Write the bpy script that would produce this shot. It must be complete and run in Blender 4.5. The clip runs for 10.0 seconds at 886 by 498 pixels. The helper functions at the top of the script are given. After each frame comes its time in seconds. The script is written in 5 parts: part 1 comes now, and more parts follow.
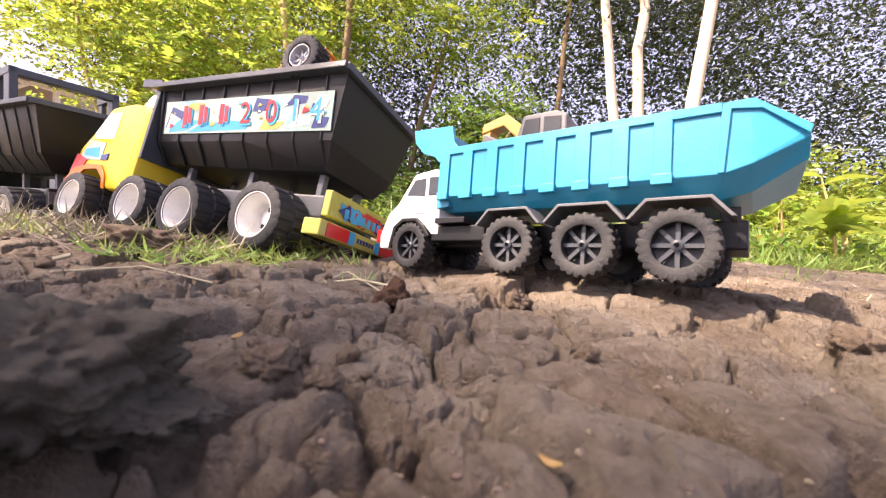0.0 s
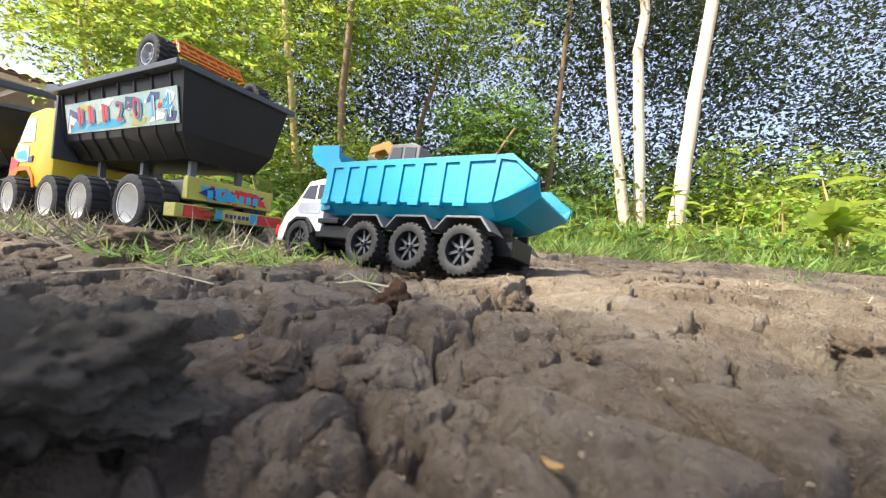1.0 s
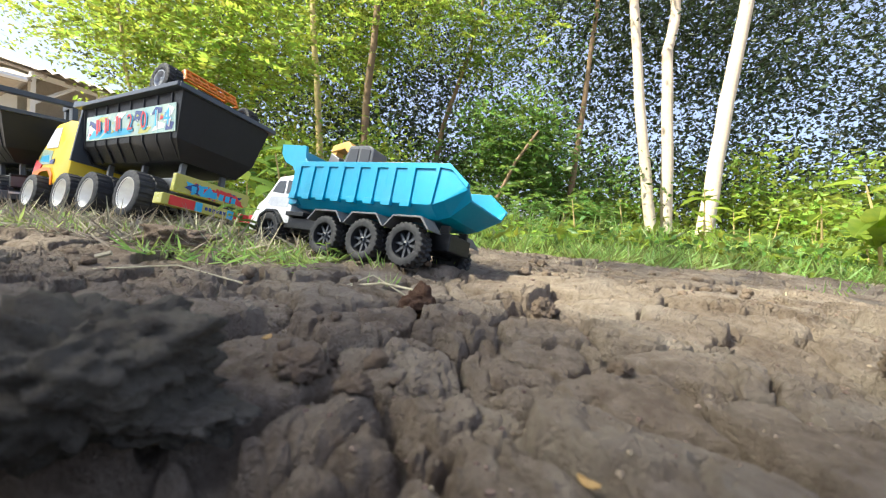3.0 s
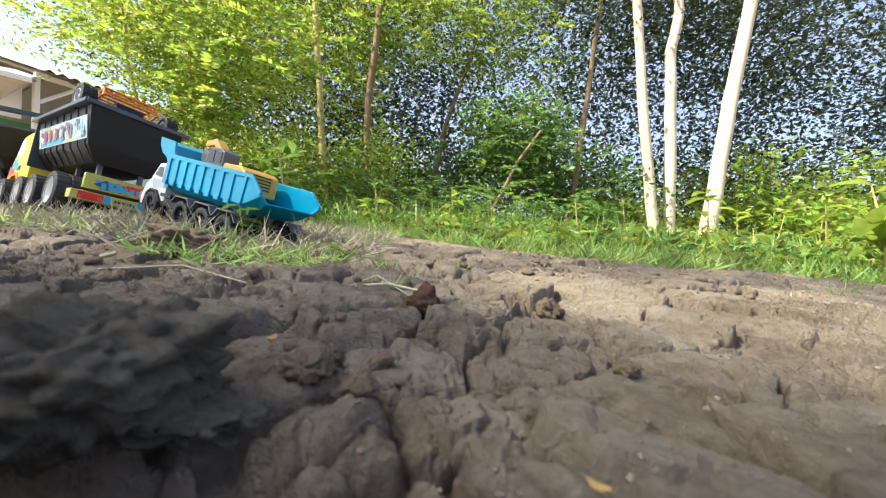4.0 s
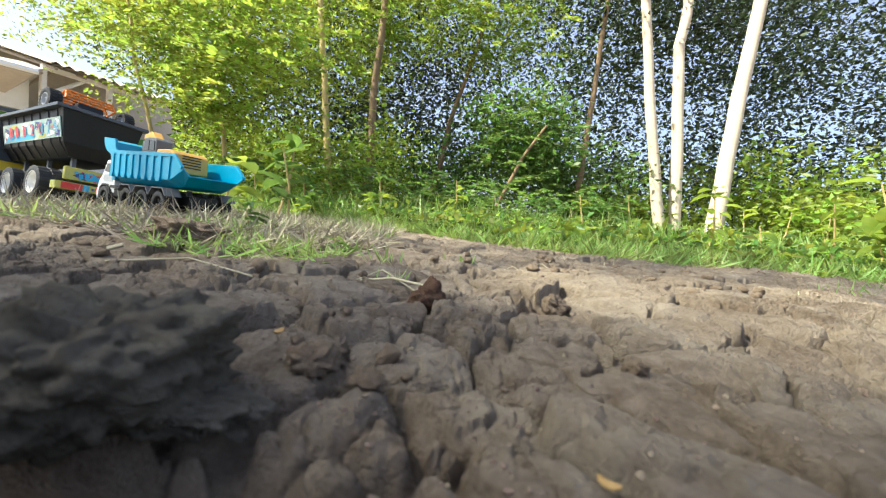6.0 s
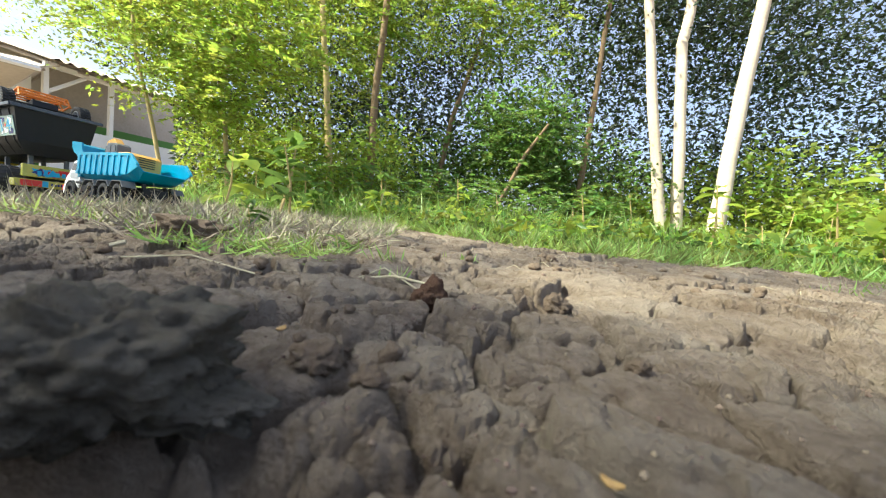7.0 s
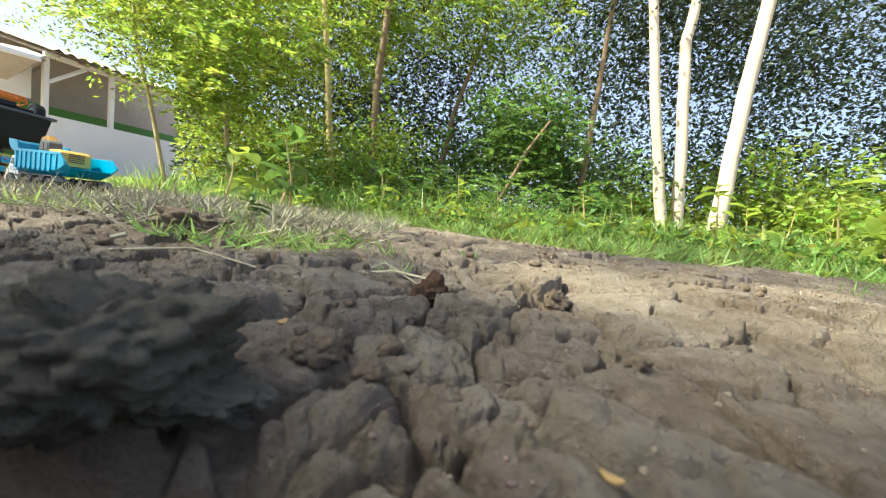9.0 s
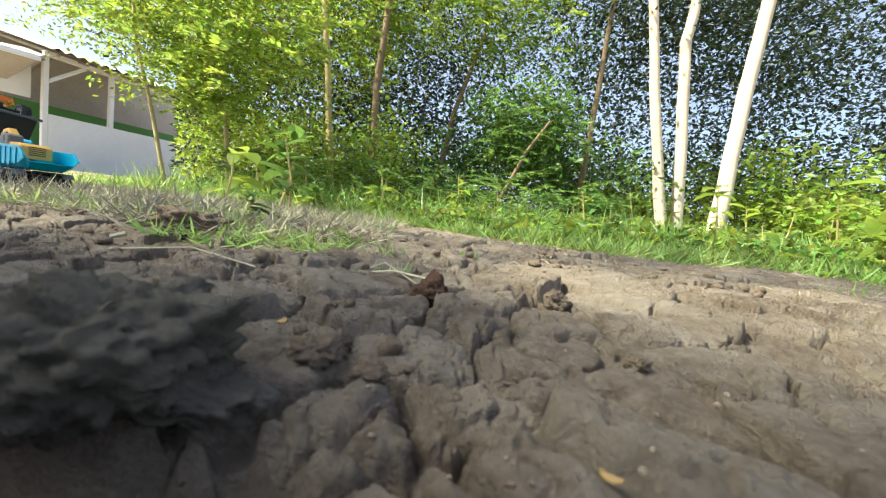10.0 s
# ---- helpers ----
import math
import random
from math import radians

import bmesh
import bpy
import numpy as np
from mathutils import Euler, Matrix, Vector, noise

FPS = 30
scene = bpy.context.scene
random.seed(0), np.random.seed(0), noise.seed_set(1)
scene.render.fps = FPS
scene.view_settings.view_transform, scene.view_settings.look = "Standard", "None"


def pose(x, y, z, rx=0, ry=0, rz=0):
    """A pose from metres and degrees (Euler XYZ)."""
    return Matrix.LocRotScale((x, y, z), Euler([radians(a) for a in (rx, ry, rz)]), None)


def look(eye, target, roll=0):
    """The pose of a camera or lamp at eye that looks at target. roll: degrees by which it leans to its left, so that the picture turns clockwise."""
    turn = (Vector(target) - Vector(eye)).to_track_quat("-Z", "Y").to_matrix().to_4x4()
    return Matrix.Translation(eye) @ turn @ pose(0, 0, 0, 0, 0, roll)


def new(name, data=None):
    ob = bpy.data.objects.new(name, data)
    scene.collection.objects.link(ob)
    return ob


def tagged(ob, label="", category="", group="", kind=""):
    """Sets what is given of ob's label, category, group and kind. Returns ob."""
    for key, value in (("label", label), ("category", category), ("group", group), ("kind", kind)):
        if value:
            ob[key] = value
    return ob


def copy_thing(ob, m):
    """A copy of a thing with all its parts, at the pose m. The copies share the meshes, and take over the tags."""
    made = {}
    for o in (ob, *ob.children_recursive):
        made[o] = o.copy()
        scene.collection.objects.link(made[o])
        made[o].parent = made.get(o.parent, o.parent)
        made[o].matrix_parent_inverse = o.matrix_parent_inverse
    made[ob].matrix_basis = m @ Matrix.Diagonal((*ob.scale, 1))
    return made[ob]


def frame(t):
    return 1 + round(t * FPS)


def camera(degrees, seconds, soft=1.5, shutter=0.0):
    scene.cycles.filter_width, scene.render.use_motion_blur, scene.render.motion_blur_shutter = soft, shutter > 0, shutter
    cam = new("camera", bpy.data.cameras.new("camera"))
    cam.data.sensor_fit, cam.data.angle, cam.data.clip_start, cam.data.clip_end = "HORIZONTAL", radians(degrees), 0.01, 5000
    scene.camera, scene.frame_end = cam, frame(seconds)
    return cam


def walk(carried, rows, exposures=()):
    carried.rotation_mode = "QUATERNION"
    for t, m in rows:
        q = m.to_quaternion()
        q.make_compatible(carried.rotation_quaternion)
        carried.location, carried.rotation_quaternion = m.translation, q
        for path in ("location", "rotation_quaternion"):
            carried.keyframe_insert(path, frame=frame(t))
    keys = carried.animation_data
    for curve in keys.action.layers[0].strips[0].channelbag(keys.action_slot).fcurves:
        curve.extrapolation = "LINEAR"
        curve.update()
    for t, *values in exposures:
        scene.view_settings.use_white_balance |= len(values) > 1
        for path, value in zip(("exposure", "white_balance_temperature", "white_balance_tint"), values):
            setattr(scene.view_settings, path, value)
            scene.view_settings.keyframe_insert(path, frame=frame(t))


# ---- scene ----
cam = camera(98.12, 10.0, 1.2)
PATH = [
    (0, pose(0.0050, -0.0020, 0.0668, 86.56, -4.01, -2.72)),
    (0.5, pose(0.0044, -0.0023, 0.0672, 86.49, -4.12, -2.71)),
    (1, pose(0.0043, -0.0024, 0.0671, 86.78, -4.08, -2.65)),
    (1.5, pose(0.0041, -0.0027, 0.0671, 87.00, -4.51, -1.47)),
    (2, pose(0.0011, 0.0001, 0.0693, 87.39, -5.05, 0.07)),
    (2.5, pose(0.0000, 0.0000, 0.0680, 86.96, -4.99, 0.27)),
    (4, pose(-0.0023, 0.0007, 0.0683, 86.79, -5.00, 0.70)),
    (4.5, pose(-0.0042, 0.0012, 0.0683, 86.70, -5.08, 0.80)),
    (5, pose(-0.0045, 0.0011, 0.0682, 86.42, -5.31, 0.99)),
    (5.5, pose(-0.0044, 0.0014, 0.0681, 86.20, -5.39, 1.16)),
    (7, pose(-0.0055, 0.0020, 0.0679, 85.74, -5.73, 1.43)),
    (7.5, pose(-0.0060, 0.0021, 0.0678, 85.71, -5.81, 1.49)),
    (8, pose(-0.0060, 0.0024, 0.0677, 85.63, -5.85, 1.50)),
    (8.5, pose(-0.0068, 0.0028, 0.0677, 85.29, -6.05, 1.63)),
    (9, pose(-0.0063, 0.0021, 0.0672, 85.14, -6.38, 1.50)),
    (9.5, pose(-0.0062, 0.0024, 0.0671, 84.98, -6.54, 1.42)),
    (10, pose(-0.0062, 0.0019, 0.0672, 85.15, -6.48, 1.46)),
]
EXPOSURE = [(0, 1.75, 7450, 28), (0.5, 1.7, 7350, 25), (0.9, 1.5, 6700, 8), (2.5, 1.48, 6450, 3), (10.0, 1.48, 6500, -4)]
walk(cam, PATH, EXPOSURE)
cam.data.dof.use_dof = True
cam.data.dof.focus_distance = 0.9
cam.data.dof.aperture_fstop = 12.0

# ---- world and sun ----
SUN_AZ, SUN_EL = radians(197), radians(50)      # compass-like angle from +x, counter-clockwise
world = bpy.data.worlds.new("world")
scene.world = world
world.use_nodes = True
wn = world.node_tree.nodes
sky = wn.new("ShaderNodeTexSky")
sky.sky_type = "NISHITA"
sky.sun_disc = False
sky.sun_elevation = SUN_EL
sky.sun_rotation = radians(90) - SUN_AZ
sky.air_density, sky.dust_density, sky.ozone_density = 1.0, 4.0, 3.5
haze = wn.new("ShaderNodeMix")          # thin bright haze over the clear sky
haze.data_type = "RGBA"
haze.inputs[0].default_value = 0.4
haze.inputs[7].default_value = (2.3, 2.1, 3.0, 1)
world.node_tree.links.new(sky.outputs[0], haze.inputs[6])
world.node_tree.links.new(haze.outputs[2], wn["Background"].inputs[0])
wn["Background"].inputs[1].default_value = 0.14
sun = new("sun", bpy.data.lights.new("sun", "SUN"))
sun.data.energy, sun.data.angle, sun.data.color = 5.0, radians(1.6), (1.0, 0.92, 0.78)
sun.matrix_world = look((math.cos(SUN_AZ) * math.cos(SUN_EL) * 20, math.sin(SUN_AZ) * math.cos(SUN_EL) * 20, math.sin(SUN_EL) * 20), (0, 0, 0))


# ---- materials ----
def node(nt, kind, **sockets):
    n = nt.nodes.new(kind)
    for k, v in sockets.items():
        n.inputs[k.replace("_", " ")].default_value = v
    return n


def material(name, colour, rough=0.5, metal=0.0, second=None, scale=30.0, amount=0.5, bump=0.0, bump_scale=120.0, dust=0.0,
             dust_colour=(0.25, 0.2, 0.15), spec=0.5, per_piece=0.0, fine=None):
    """Base colour broken up by noise at two scales, with bump and dust patches."""
    m = bpy.data.materials.new(name)
    m.use_nodes = True
    nt = m.node_tree
    b = nt.nodes["Principled BSDF"]
    b.inputs["Metallic"].default_value = metal
    b.inputs["Specular IOR Level"].default_value = spec
    co = nt.nodes.new("ShaderNodeTexCoord")
    n1 = node(nt, "ShaderNodeTexNoise", Scale=scale, Detail=6.0, Roughness=0.6)
    n2 = node(nt, "ShaderNodeTexNoise", Scale=scale * 7.3, Detail=4.0, Roughness=0.6)
    for n in (n1, n2):
        nt.links.new(co.outputs["Object"], n.inputs["Vector"])
    add = nt.nodes.new("ShaderNodeMath")
    add.operation = "MULTIPLY_ADD"
    add.inputs[1].default_value = 0.45
    nt.links.new(n2.outputs[0], add.inputs[0])
    half = nt.nodes.new("ShaderNodeMath")
    half.operation = "MULTIPLY"
    half.inputs[1].default_value = 0.55
    nt.links.new(n1.outputs[0], half.inputs[0])
    nt.links.new(half.outputs[0], add.inputs[2])
    ramp = nt.nodes.new("ShaderNodeMapRange")
    ramp.inputs["From Min"].default_value, ramp.inputs["From Max"].default_value = 0.35, 0.65
    nt.links.new(add.outputs[0], ramp.inputs["Value"])
    mix = nt.nodes.new("ShaderNodeMix")
    mix.data_type = "RGBA"
    second = second or tuple(c * 0.7 for c in colour)
    mix.inputs[6].default_value, mix.inputs[7].default_value = (*colour, 1), (*second, 1)
    fac = nt.nodes.new("ShaderNodeMath")
    fac.operation = "MULTIPLY"
    fac.inputs[1].default_value = amount
    nt.links.new(ramp.outputs[0], fac.inputs[0])
    nt.links.new(fac.outputs[0], mix.inputs[0])
    out = mix.outputs[2]
    if dust:
        n3 = node(nt, "ShaderNodeTexNoise", Scale=scale * 0.6, Detail=8.0, Roughness=0.7)
        nt.links.new(co.outputs["Object"], n3.inputs["Vector"])
        r3 = nt.nodes.new("ShaderNodeMapRange")
        r3.inputs["From Min"].default_value, r3.inputs["From Max"].default_value = 0.45, 0.75
        r3.inputs["To Max"].default_value = dust
        nt.links.new(n3.outputs[0], r3.inputs["Value"])
        md = nt.nodes.new("ShaderNodeMix")
        md.data_type = "RGBA"
        md.inputs[7].default_value = (*dust_colour, 1)
        nt.links.new(r3.outputs[0], md.inputs[0])
        nt.links.new(out, md.inputs[6])
        out = md.outputs[2]
    if per_piece:
        geo = nt.nodes.new("ShaderNodeNewGeometry")
        hsv = nt.nodes.new("ShaderNodeHueSaturation")
        v = nt.nodes.new("ShaderNodeMapRange")
        v.inputs["To Min"].default_value, v.inputs["To Max"].default_value = 1 - per_piece, 1 + per_piece
        nt.links.new(geo.outputs["Random Per Island"], v.inputs["Value"])
        nt.links.new(v.outputs[0], hsv.inputs["Value"])
        h = nt.nodes.new("ShaderNodeMapRange")
        h.inputs["To Min"].default_value, h.inputs["To Max"].default_value = 0.47, 0.53
        nt.links.new(geo.outputs["Random Per Island"], h.inputs["Value"])
        nt.links.new(h.outputs[0], hsv.inputs["Hue"])
        nt.links.new(out, hsv.inputs["Color"])
        out = hsv.outputs[0]
    nt.links.new(out, b.inputs["Base Color"])
    rr = nt.nodes.new("ShaderNodeMapRange")
    rr.inputs["To Min"].default_value, rr.inputs["To Max"].default_value = max(rough - 0.1, 0.02), min(rough + 0.12, 1)
    nt.links.new(add.outputs[0], rr.inputs["Value"])
    nt.links.new(rr.outputs[0], b.inputs["Roughness"])
    if bump:
        nb = node(nt, "ShaderNodeTexNoise", Scale=bump_scale, Detail=8.0, Roughness=0.65)
        nt.links.new(co.outputs["Object"], nb.inputs["Vector"])
        bp = node(nt, "ShaderNodeBump", Strength=bump, Distance=0.007 if bump > 0.8 else 0.004)
        nt.links.new(nb.outputs[0], bp.inputs["Height"])
        nt.links.new(bp.outputs[0], b.inputs["Normal"])
    return m


def leaf_material(name, colour, second, translucent=0.45):
    m = material(name, colour, 0.42, 0, second, 3.0, 0.8, per_piece=0.45, spec=0.45)
    nt = m.node_tree
    b = nt.nodes["Principled BSDF"]
    src = b.inputs["Base Color"].links[0].from_socket
    tr = nt.nodes.new("ShaderNodeBsdfTranslucent")
    bright = nt.nodes.new("ShaderNodeHueSaturation")
    bright.inputs["Value"].default_value = 2.0
    bright.inputs["Hue"].default_value = 0.48
    nt.links.new(src, bright.inputs["Color"])
    nt.links.new(bright.outputs[0], tr.inputs["Color"])
    mx = nt.nodes.new("ShaderNodeMixShader")
    mx.inputs[0].default_value = translucent
    nt.links.new(b.outputs[0], mx.inputs[1])
    nt.links.new(tr.outputs[0], mx.inputs[2])
    nt.links.new(mx.outputs[0], nt.nodes["Material Output"].inputs[0])
    return m


SOIL = material("dry_soil", (0.31, 0.255, 0.195), 0.95, 0, (0.125, 0.088, 0.06), 14.0, 0.9, 1.0, 340.0, 0.65, (0.42, 0.37, 0.30), 0.15)
CLOD = material("soil_clod", (0.25, 0.19, 0.135), 0.95, 0, (0.15, 0.11, 0.08), 25.0, 0.9, 1.0, 260.0, 0.35, (0.25, 0.2, 0.155), 0.15)
STONE = material("grey_clod", (0.15, 0.135, 0.105), 0.9, 0, (0.08, 0.065, 0.05), 18.0, 0.9, 0.9, 200.0, 0.3, (0.24, 0.225, 0.18), 0.2)
BLUE = material("blue_plastic", (0.0, 0.29, 0.48), 0.34, 0, (0.004, 0.24, 0.41), 12.0, 0.5, 0.1, 300.0, 0.12, (0.2, 0.34, 0.4))
WHITE = material("white_plastic", (0.78, 0.8, 0.82), 0.35, 0, (0.66, 0.68, 0.7), 20.0, 0.4, 0.05, 300.0, 0.15, (0.5, 0.45, 0.38))
YELLOW = material("yellow_plastic", (0.78, 0.58, 0.03), 0.33, 0, (0.68, 0.5, 0.02), 10.0, 0.4, 0.05, 300.0, 0.12, (0.5, 0.4, 0.15))
BLACK = material("black_plastic", (0.008, 0.009, 0.010), 0.38, 0, (0.016, 0.017, 0.019), 15.0, 0.5, 0.15, 300.0, 0.1, (0.04, 0.037, 0.034), 0.3)
GREY = material("grey_plastic", (0.1, 0.108, 0.12), 0.4, 0, (0.07, 0.078, 0.085), 15.0, 0.5, 0.1, 300.0, 0.3, (0.22, 0.2, 0.17))
RIM_GREY = material("charcoal_rim", (0.05, 0.058, 0.07), 0.35, 0, (0.045, 0.05, 0.055), 30.0, 0.5, 0.1, 300.0, 0.3, (0.16, 0.14, 0.12))
# dark plastic lightened to slate: the sky's reflection is put into the colour
RAIL = material("sky_sheen_plastic", (0.055, 0.065, 0.078), 0.32, 0, (0.04, 0.048, 0.056), 15.0, 0.5, 0.1, 300.0, 0.2, (0.12, 0.11, 0.1))
TYRE = material("tyre_rubber", (0.022, 0.024, 0.027), 0.55, 0, (0.05, 0.05, 0.05), 40.0, 0.6, 0.3, 400.0, 0.3, (0.11, 0.1, 0.09), 0.3)
RIM_WHITE = material("white_rim", (0.85, 0.85, 0.82), 0.4, 0, (0.6, 0.58, 0.52), 30.0, 0.4, 0.05, 300.0, 0.1, (0.4, 0.34, 0.27))
RIM_CHALK = material("grey_rim", (0.5, 0.52, 0.55), 0.4, 0, (0.3, 0.32, 0.35), 30.0, 0.5, 0.05, 300.0, 0.2, (0.3, 0.27, 0.22))
ORANGE = material("orange_plastic", (0.7, 0.2, 0.015), 0.4, 0, (0.6, 0.17, 0.01), 30.0, 0.4)
SAND = material("ochre_plastic", (0.66, 0.36, 0.07), 0.45, 0, (0.55, 0.29, 0.06), 40.0, 0.5, 0.05, 300.0, 0.2, (0.4, 0.3, 0.2))
RED = material("red_print", (0.6, 0.02, 0.02), 0.3, 0, (0.5, 0.02, 0.03), 40.0, 0.4)
CYAN = material("cyan_print", (0.02, 0.4, 0.65), 0.3, 0, (0.02, 0.3, 0.55), 40.0, 0.5)
PAPER = material("sticker_pale", (0.5, 0.55, 0.42), 0.22, 0, (0.16, 0.4, 0.45), 14.0, 0.9)
LIME = material("yellow_print", (0.5, 0.45, 0.1), 0.25, 0, (0.3, 0.36, 0.06), 30.0, 0.6)
NAVY = material("navy_print", (0.03, 0.05, 0.2), 0.25, 0, (0.02, 0.03, 0.1), 30.0, 0.5)
WINDOW = material("smoked_window", (0.03, 0.035, 0.04), 0.12, 0, (0.05, 0.055, 0.06), 20.0, 0.4)
BARK = material("pale_bark", (0.62, 0.52, 0.4), 0.8, 0, (0.42, 0.34, 0.25), 6.0, 0.7, 0.5, 30.0)
BARK_BROWN = material("brown_bark", (0.24, 0.16, 0.09), 0.9, 0, (0.13, 0.09, 0.055), 9.0, 0.8, 0.7, 40.0)
BAMBOO = material("yellow_stem", (0.5, 0.38, 0.16), 0.7, 0, (0.34, 0.26, 0.12), 8.0, 0.7, 0.3, 40.0)
# leaf green darkened so that shade among the trees sits in the colour
LEAF_SHADE = leaf_material("shade_tone_leaves", (0.022, 0.038, 0.016), (0.045, 0.065, 0.02), 0.22)
# leaf green brightened and yellowed, sunlight painted into the colour
LEAF_LIT = leaf_material("sunlit_tone_leaves", (0.12, 0.21, 0.03), (0.28, 0.32, 0.05), 0.5)
LEAF_MID = leaf_material("green_leaves", (0.065, 0.135, 0.03), (0.13, 0.2, 0.04), 0.45)
GRASS = leaf_material("grass_blades", (0.15, 0.26, 0.06), (0.30, 0.36, 0.12), 0.45)
STRAW = material("dry_straw", (0.46, 0.41, 0.29), 0.85, 0, (0.27, 0.22, 0.14), 40.0, 0.8, per_piece=0.3)
PLASTER = material("white_plaster", (0.86, 0.86, 0.83), 0.85, 0, (0.76, 0.76, 0.72), 1.2, 0.6, 0.2, 40.0, 0.15, (0.5, 0.47, 0.4))
GREEN_PAINT = material("green_paint", (0.1, 0.28, 0.06), 0.7, 0, (0.08, 0.22, 0.05), 2.0, 0.5)
ROOFING = material("roof_sheet", (0.5, 0.45, 0.38), 0.7, 0, (0.36, 0.31, 0.25), 1.5, 0.7, 0.2, 20.0)
TIMBER = material("weathered_timber", (0.4, 0.35, 0.28), 0.85, 0, (0.27, 0.23, 0.18), 4.0, 0.7, 0.4, 60.0)


# ---- mesh helpers ----
class Build:
    """Collects vertices and faces of one part."""

    def __init__(self):
        self.v, self.f, self.smooth = [], [], False

    def add(self, verts, faces, m=None):
        o = len(self.v)
        self.v += [tuple(m @ Vector(p)) if m is not None else tuple(p) for p in verts]
        self.f += [tuple(i + o for i in q) for q in faces]
        return self

    def box(self, cx, cy, cz, lx, ly, lz, m=None, taper=1.0):
        a, b, c = lx / 2, ly / 2, lz / 2
        vs = [(cx + sx * a * (taper if sz > 0 else 1), cy + sy * b * (taper if sz > 0 else 1), cz + sz * c) for sz in (-1, 1) for sx, sy in ((-1, -1), (1, -1), (1, 1), (-1, 1))]
        return self.add(vs, [(3, 2, 1, 0), (4, 5, 6, 7), (0, 1, 5, 4), (1, 2, 6, 5), (2, 3, 7, 6), (3, 0, 4, 7)], m)

    def prism(self, poly, y0, y1, m=None):
        """A polygon in x, z drawn out along y."""
        n = len(poly)
        vs = [(x, y0, z) for x, z in poly] + [(x, y1, z) for x, z in poly]
        fs = [tuple(range(n)), tuple(range(2 * n - 1, n - 1, -1))] + [(i, i + n, (i + 1) % n + n, (i + 1) % n) for i in range(n)]
        return self.add(vs, fs, m)

    def lathe(self, prof, n=24, m=None, closed=True):
        """A profile of (radius, y) turned about the y axis."""
        vs, fs, k = [], [], len(prof)
        for i in range(n):
            a = 2 * math.pi * i / n
            vs += [(r * math.cos(a), y, r * math.sin(a)) for r, y in prof]
        for i in range(n):
            for j in range(k if closed else k - 1):
                a, b = i * k + j, i * k + (j + 1) % k
                c, d = ((i + 1) % n) * k + (j + 1) % k, ((i + 1) % n) * k + j
                fs.append((a, b, c, d))
        return self.add(vs, fs, m)

    def tube(self, pts, radii, n=8, cap=True):
        vs, fs = [], []
        pts = [Vector(p) for p in pts]
        for i, p in enumerate(pts):
            d = (pts[min(i + 1, len(pts) - 1)] - pts[max(i - 1, 0)]).normalized()
            q = d.to_track_quat("Z", "Y").to_matrix()
            r = radii[i] if isinstance(radii, (list, tuple)) else radii
            vs += [p + q @ Vector((r * math.cos(2 * math.pi * k / n), r * math.sin(2 * math.pi * k / n), 0)) for k in range(n)]
        for i in range(len(pts) - 1):
            fs += [(i * n + k, i * n + (k + 1) % n, (i + 1) * n + (k + 1) % n, (i + 1) * n + k) for k in range(n)]
        if cap:
            fs += [tuple(range(n - 1, -1, -1)), tuple((len(pts) - 1) * n + k for k in range(n))]
        return self.add(vs, fs)

    def loft(self, rings):
        """Rings of equally many points, joined; both ends closed."""
        n, o, vs, fs = len(rings[0]), 0, [], []
        for r in rings:
            vs += r
        for i in range(len(rings) - 1):
            fs += [(i * n + k, i * n + (k + 1) % n, (i + 1) * n + (k + 1) % n, (i + 1) * n + k) for k in range(n)]
        fs += [tuple(range(n - 1, -1, -1)), tuple((len(rings) - 1) * n + k for k in range(n))]
        return self.add(vs, fs)


def mesh_of(name, build, mat, smooth=False, bevel=0.0, fix=True):
    me = bpy.data.meshes.new(name)
    me.from_pydata(build.v, [], build.f)
    if fix or bevel:
        bm = bmesh.new()
        bm.from_mesh(me)
        bmesh.ops.recalc_face_normals(bm, faces=bm.faces)
        if bevel:
            edges = [e for e in bm.edges if len(e.link_faces) == 2 and e.calc_face_angle() > 0.4]
            bmesh.ops.bevel(bm, geom=edges, offset=bevel, segments=2, profile=0.5, affect="EDGES", clamp_overlap=True)
        bm.to_mesh(me)
        bm.free()
    me.materials.append(mat)
    if smooth:
        me.shade_smooth()
        me.set_sharp_from_angle(angle=radians(35))
    return me


def part(name, build, mat, parent=None, label="", bevel=0.0, smooth=False, at=None, fix=True):
    ob = new(name, mesh_of(name, build, mat, smooth, bevel, fix))
    if parent is not None:
        ob.parent = parent
    if at is not None:
        ob.matrix_basis = at
    if label:
        tagged(ob, label)
    return ob


def again(ob, parent, at):
    """Another object on the same mesh, with its children."""
    o = copy_thing(ob, at)
    o.parent = parent
    return o


def thing(name, label, category, at=None, group="", kind=""):
    ob = new(name)
    ob.empty_display_size = 0.02
    if at is not None:
        ob.matrix_basis = at
    return tagged(ob, label, category, group, kind)


def step(a):
    a = np.clip(a, 0, 1)
    return a * a * (3 - 2 * a)


def ground_height(x, y):
    """The lie of the land, without its crumbs and cracks."""
    x, y = np.asarray(x, float), np.asarray(y, float)
    z = 0.024 * np.exp(-((x - 0.3) ** 2 + (y - 0.45) ** 2) / 0.03) + 0.02 * np.exp(-((x + 0.62) ** 2 + (y - 0.95) ** 2) / 0.1)
    return z - 0.004 - 0.008 * step((-x - 0.9) / 0.6) + 0.09 * step((y - 2.0) / 2.5) + 0.012 * np.clip(y - 5, 0, 40)


# ---- ground ----
def hash2(i, j, k):
    """A steady random number for each cell of a lattice."""
    h = np.sin(i * 127.1 + j * 311.7 + k * 74.7) * 43758.5453
    return h - np.floor(h)


